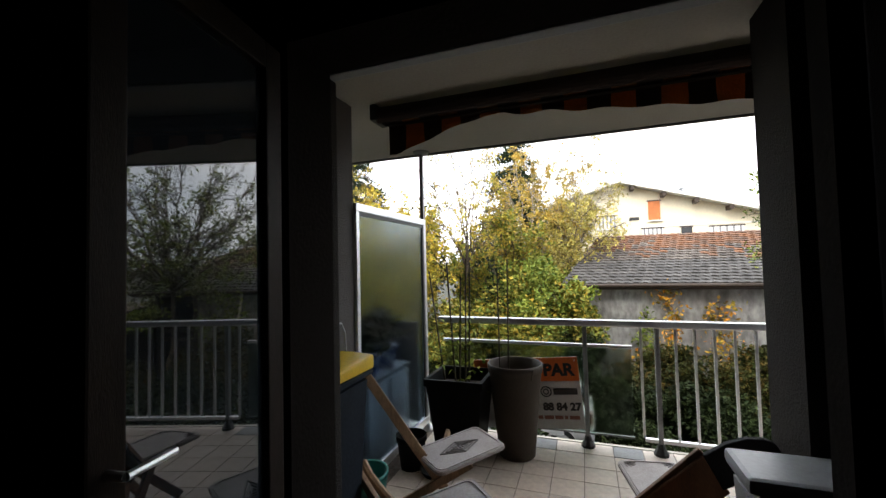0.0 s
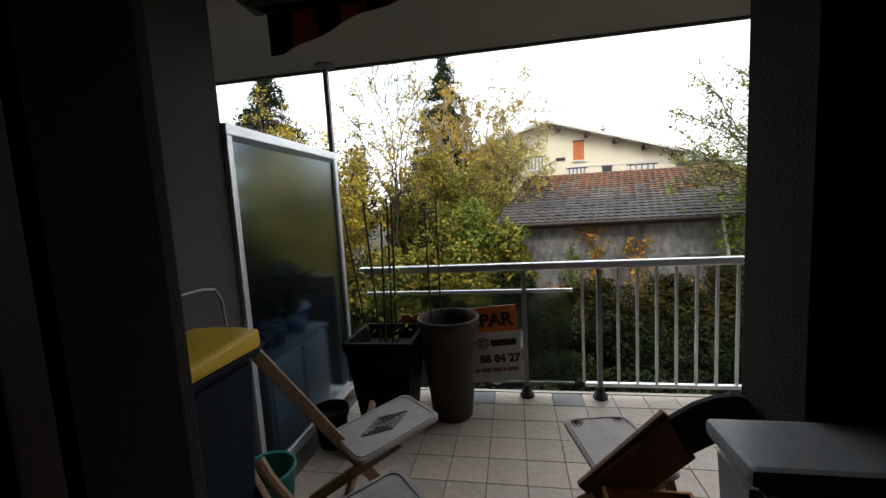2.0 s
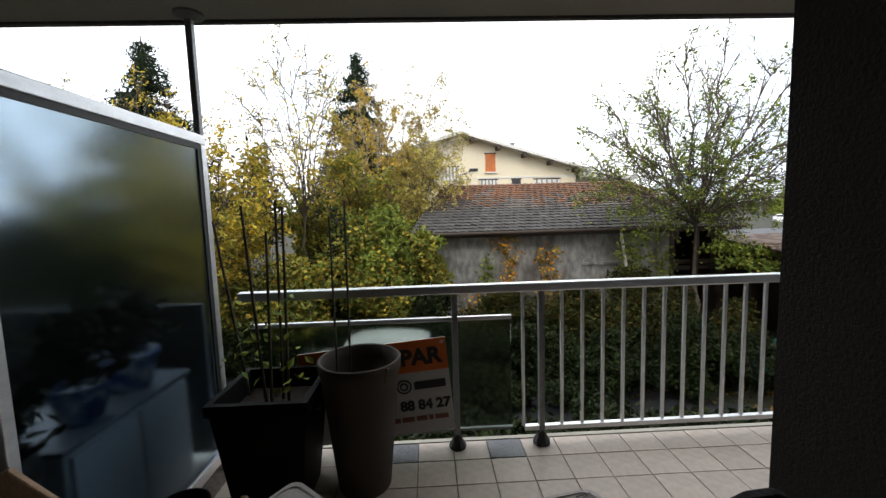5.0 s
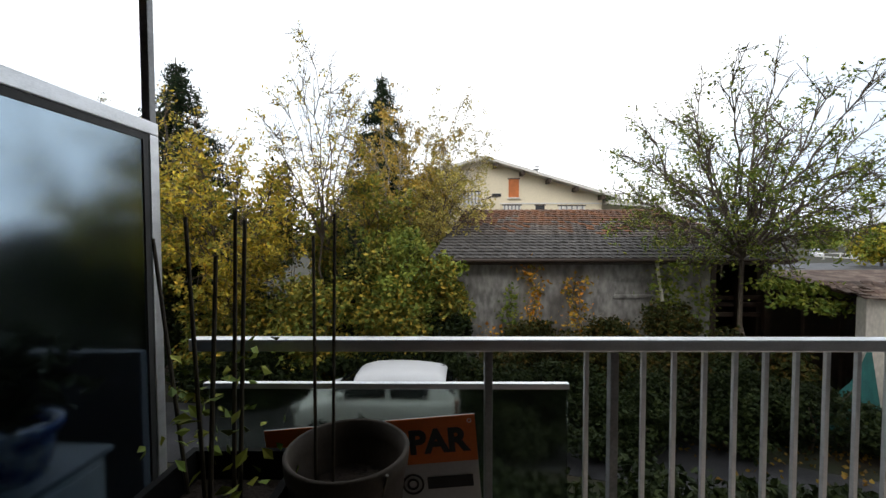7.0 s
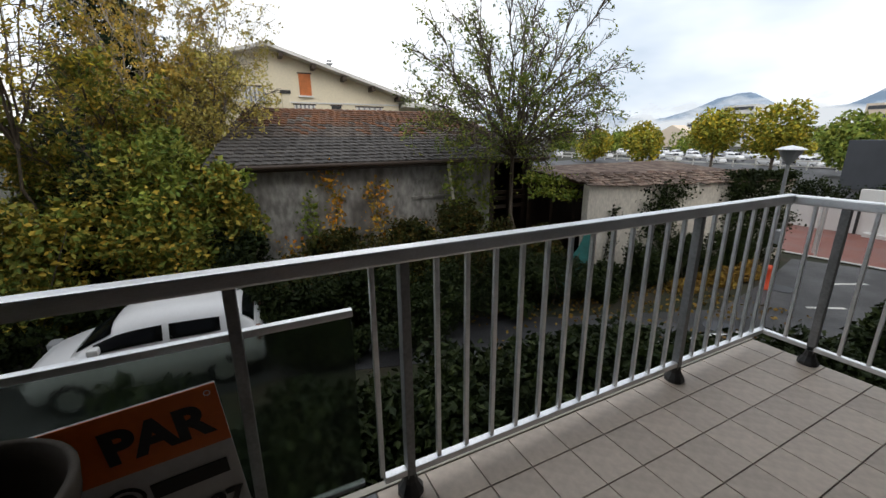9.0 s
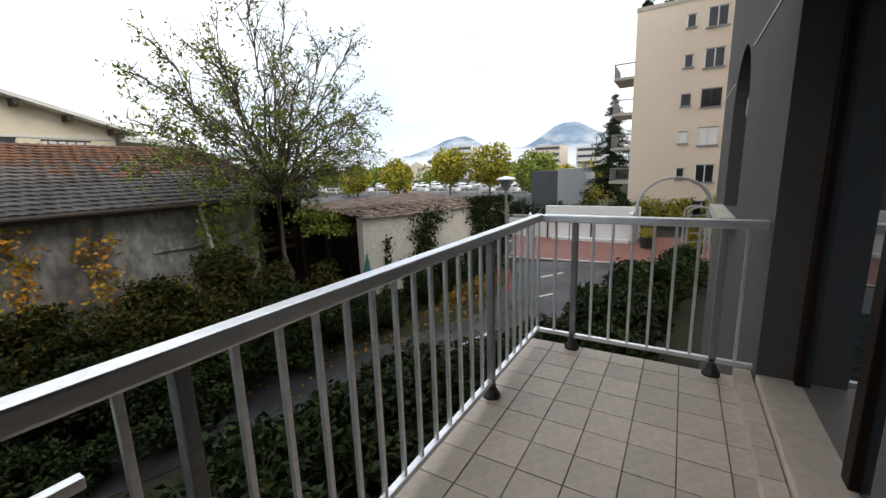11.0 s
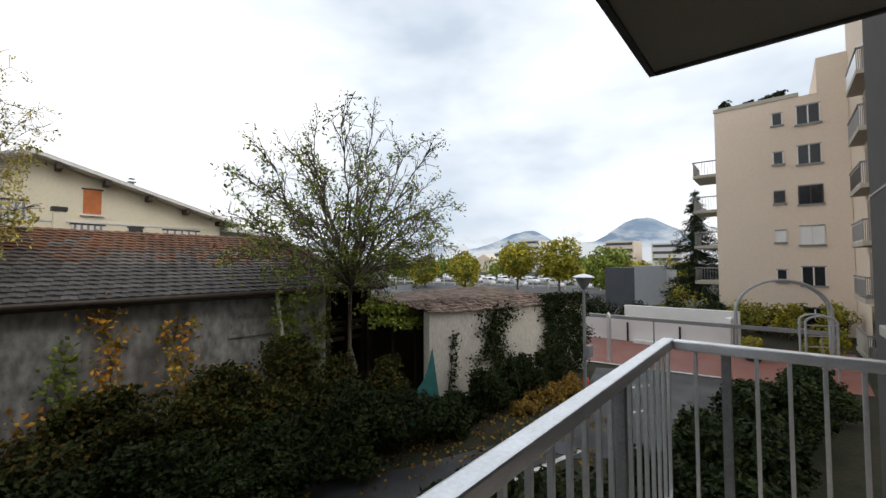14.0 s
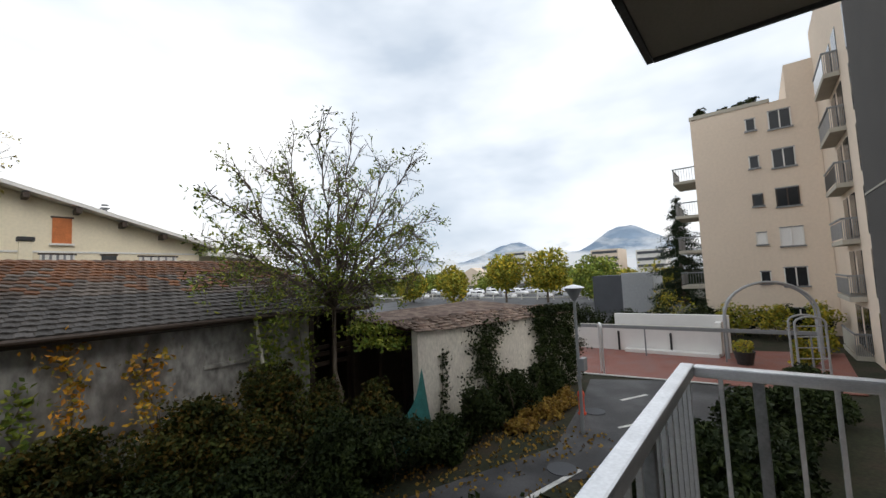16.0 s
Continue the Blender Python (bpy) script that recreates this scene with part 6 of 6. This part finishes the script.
for x, y, r, h, z, m_, lab in ((-1.93, 3.06, 0.12, 0.17, 0.586, M_blue_pot, "blue and white glazed flower pot"), (-1.90, 2.76, 0.10, 0.15, 0.586, M_blue_pot, "small blue and white flower pot"), (-1.92, 2.42, 0.12, 0.62, 0.0, M_wood_dark, "tall dark plant stand pot")):
    p_ = thing("flower_pot", lab, "flower pot", "neighbour's pots")
    part("pot", turned([(0, 0), (r * 0.7, 0), (r * 0.95, h * 0.8), (r * 1.05, h * 0.85), (r * 1.05, h), (r * 0.93, h), (r * 0.9, h * 0.8), (0, h * 0.8)], 24, (x, y, z)), m_, p_, smooth=True)
    rg = np.random.default_rng(int(-x * 1000))
    q = new("plant", leaf_mesh("plant", cloud_points(rg, 260, (x, y, z + h + 0.15), (0.2, 0.2, 0.2), 0.1), 0.08, M_leaf_d, rg))
    q.parent = p_

# ---- roof tiles of the barn ----
e0, e1 = Vector((BX0 - 0.78, BY - ov, EAVE - 0.05)), Vector((BX1 + ov, BY - ov, EAVE - 0.05))
r0, r1 = Vector((RX0, BY + HIP, RIDGE_Z)), Vector((RX1, BY + HIP, RIDGE_Z))
up_len = (r0 - e0).dot((Vector((0, HIP + ov, RIDGE_Z - EAVE + 0.05))).normalized())
pitch = math.atan2(RIDGE_Z - EAVE + 0.05, HIP + ov)
rt = bmesh.new()
prof = [(-0.125, 0.0), (-0.10, 0.028), (-0.04, 0.040), (0.02, 0.028), (0.06, 0.008), (0.125, 0.010)]
va = [rt.verts.new((x, -0.02, z * 0.6 + 0.045)) for x, z in prof]
vb = [rt.verts.new((x, 0.36, z * 0.6)) for x, z in prof]
vc = [rt.verts.new((x, -0.02, z * 0.6 + 0.002)) for x, z in prof]
for k in range(5):
    rt.faces.new((va[k], va[k + 1], vb[k + 1], vb[k]))
    rt.faces.new((vc[k], vc[k + 1], va[k + 1], va[k]))
tile_mesh = to_mesh("roof_tile", rt, M_rooftile)
tverts = [v.co.copy() for v in tile_mesh.vertices]
tfaces = [tuple(p.vertices) for p in tile_mesh.polygons]
slope_v = Vector((0, math.cos(pitch), math.sin(pitch)))
made, heaps = 0, (([], []), ([], []))
rgt = random.Random(4)
rows_n = 20
for row in range(rows_n):
    f = row / rows_n
    a, b = e0.lerp(r0, f), e1.lerp(r1, f)
    n = int((b.x - a.x) / 0.25)
    for k in range(n):
        p = Vector((a.x + 0.125 + 0.25 * k, a.y, a.z + 0.012 + rgt.uniform(-0.004, 0.006)))
        m = Matrix.Translation(p) @ Matrix.Rotation(pitch, 4, "X") @ Matrix.Rotation(rgt.uniform(-0.03, 0.03), 4, "Z")
        if row < 8 and made < 300:
            o = new("roof_tile", tile_mesh)
            o.parent, o.matrix_basis = roof, m
            made += 1
        else:
            bag = heaps[1 if f + rgt.uniform(-0.22, 0.22) + 0.012 * (p.x - 3) > 0.6 else 0]
            s0 = len(bag[0])
            bag[0].extend(tuple(m @ v) for v in tverts)
            bag[1].extend(tuple(i + s0 for i in q_) for q_ in tfaces)
for (jv, jf), m_ in zip(heaps, (M_rooftile_j, M_rooftile_r)):
    o = new("roof_tile_mass", raw_mesh("roof_tile_mass", jv, jf, m_))
    o.parent = roof
    tagged(o, kind="stuff")

# ---- floor tiles ----
ft = box(-0.0975, 0.0975, -0.0967, 0.0967, -0.006, 0.0, 0.0015)
tile_a = to_mesh("tile", ft, M_tile)
tile_c = to_mesh("tile", box(-0.0975, 0.0975, -0.0845, 0.0845, -0.006, 0.0, 0.0015), M_tile)
tile_d = to_mesh("tile", box(-0.0975, 0.0975, -0.0845, 0.0845, -0.006, 0.0, 0.0015), M_tile_dark)
for i in range(-9, 13):
    for j in range(10):
        cx, cy = 0.1 + 0.2 * i, (3.348 if j == 0 else 3.359 - 0.1985 * j)
        if cx - 0.1 < -1.77 or cx + 0.1 > 2.56 or (cy < 2.1 and cx > 0.3) or (cy < 2.2 and cx < -1.6):
            continue
        if i == 12:
            continue
        dark = j == 0 and i in (-1, -4)
        o = new("tile", tile_d if dark else tile_c if j == 0 else tile_a)
        o.parent, o.location = floor, (cx, cy, rgt.uniform(-0.0008, 0.0008))
solid("trim_floor_edge", box(-1.75, 2.56, 3.4375, 3.47, -0.0055, 0.004, 0.002), M_slab, "pale strip along the balcony edge", "trim", kind="structure")
for j in range(7):
    o = new("tile", to_mesh("tile", box(-0.0745, 0.0745, -0.0845 if j == 0 else -0.0967, 0.0845 if j == 0 else 0.0967, -0.006, 0.0, 0.0015), M_tile))
    o.parent, o.location = floor, (2.477, 3.348 if j == 0 else 3.359 - 0.1985 * j, 0)
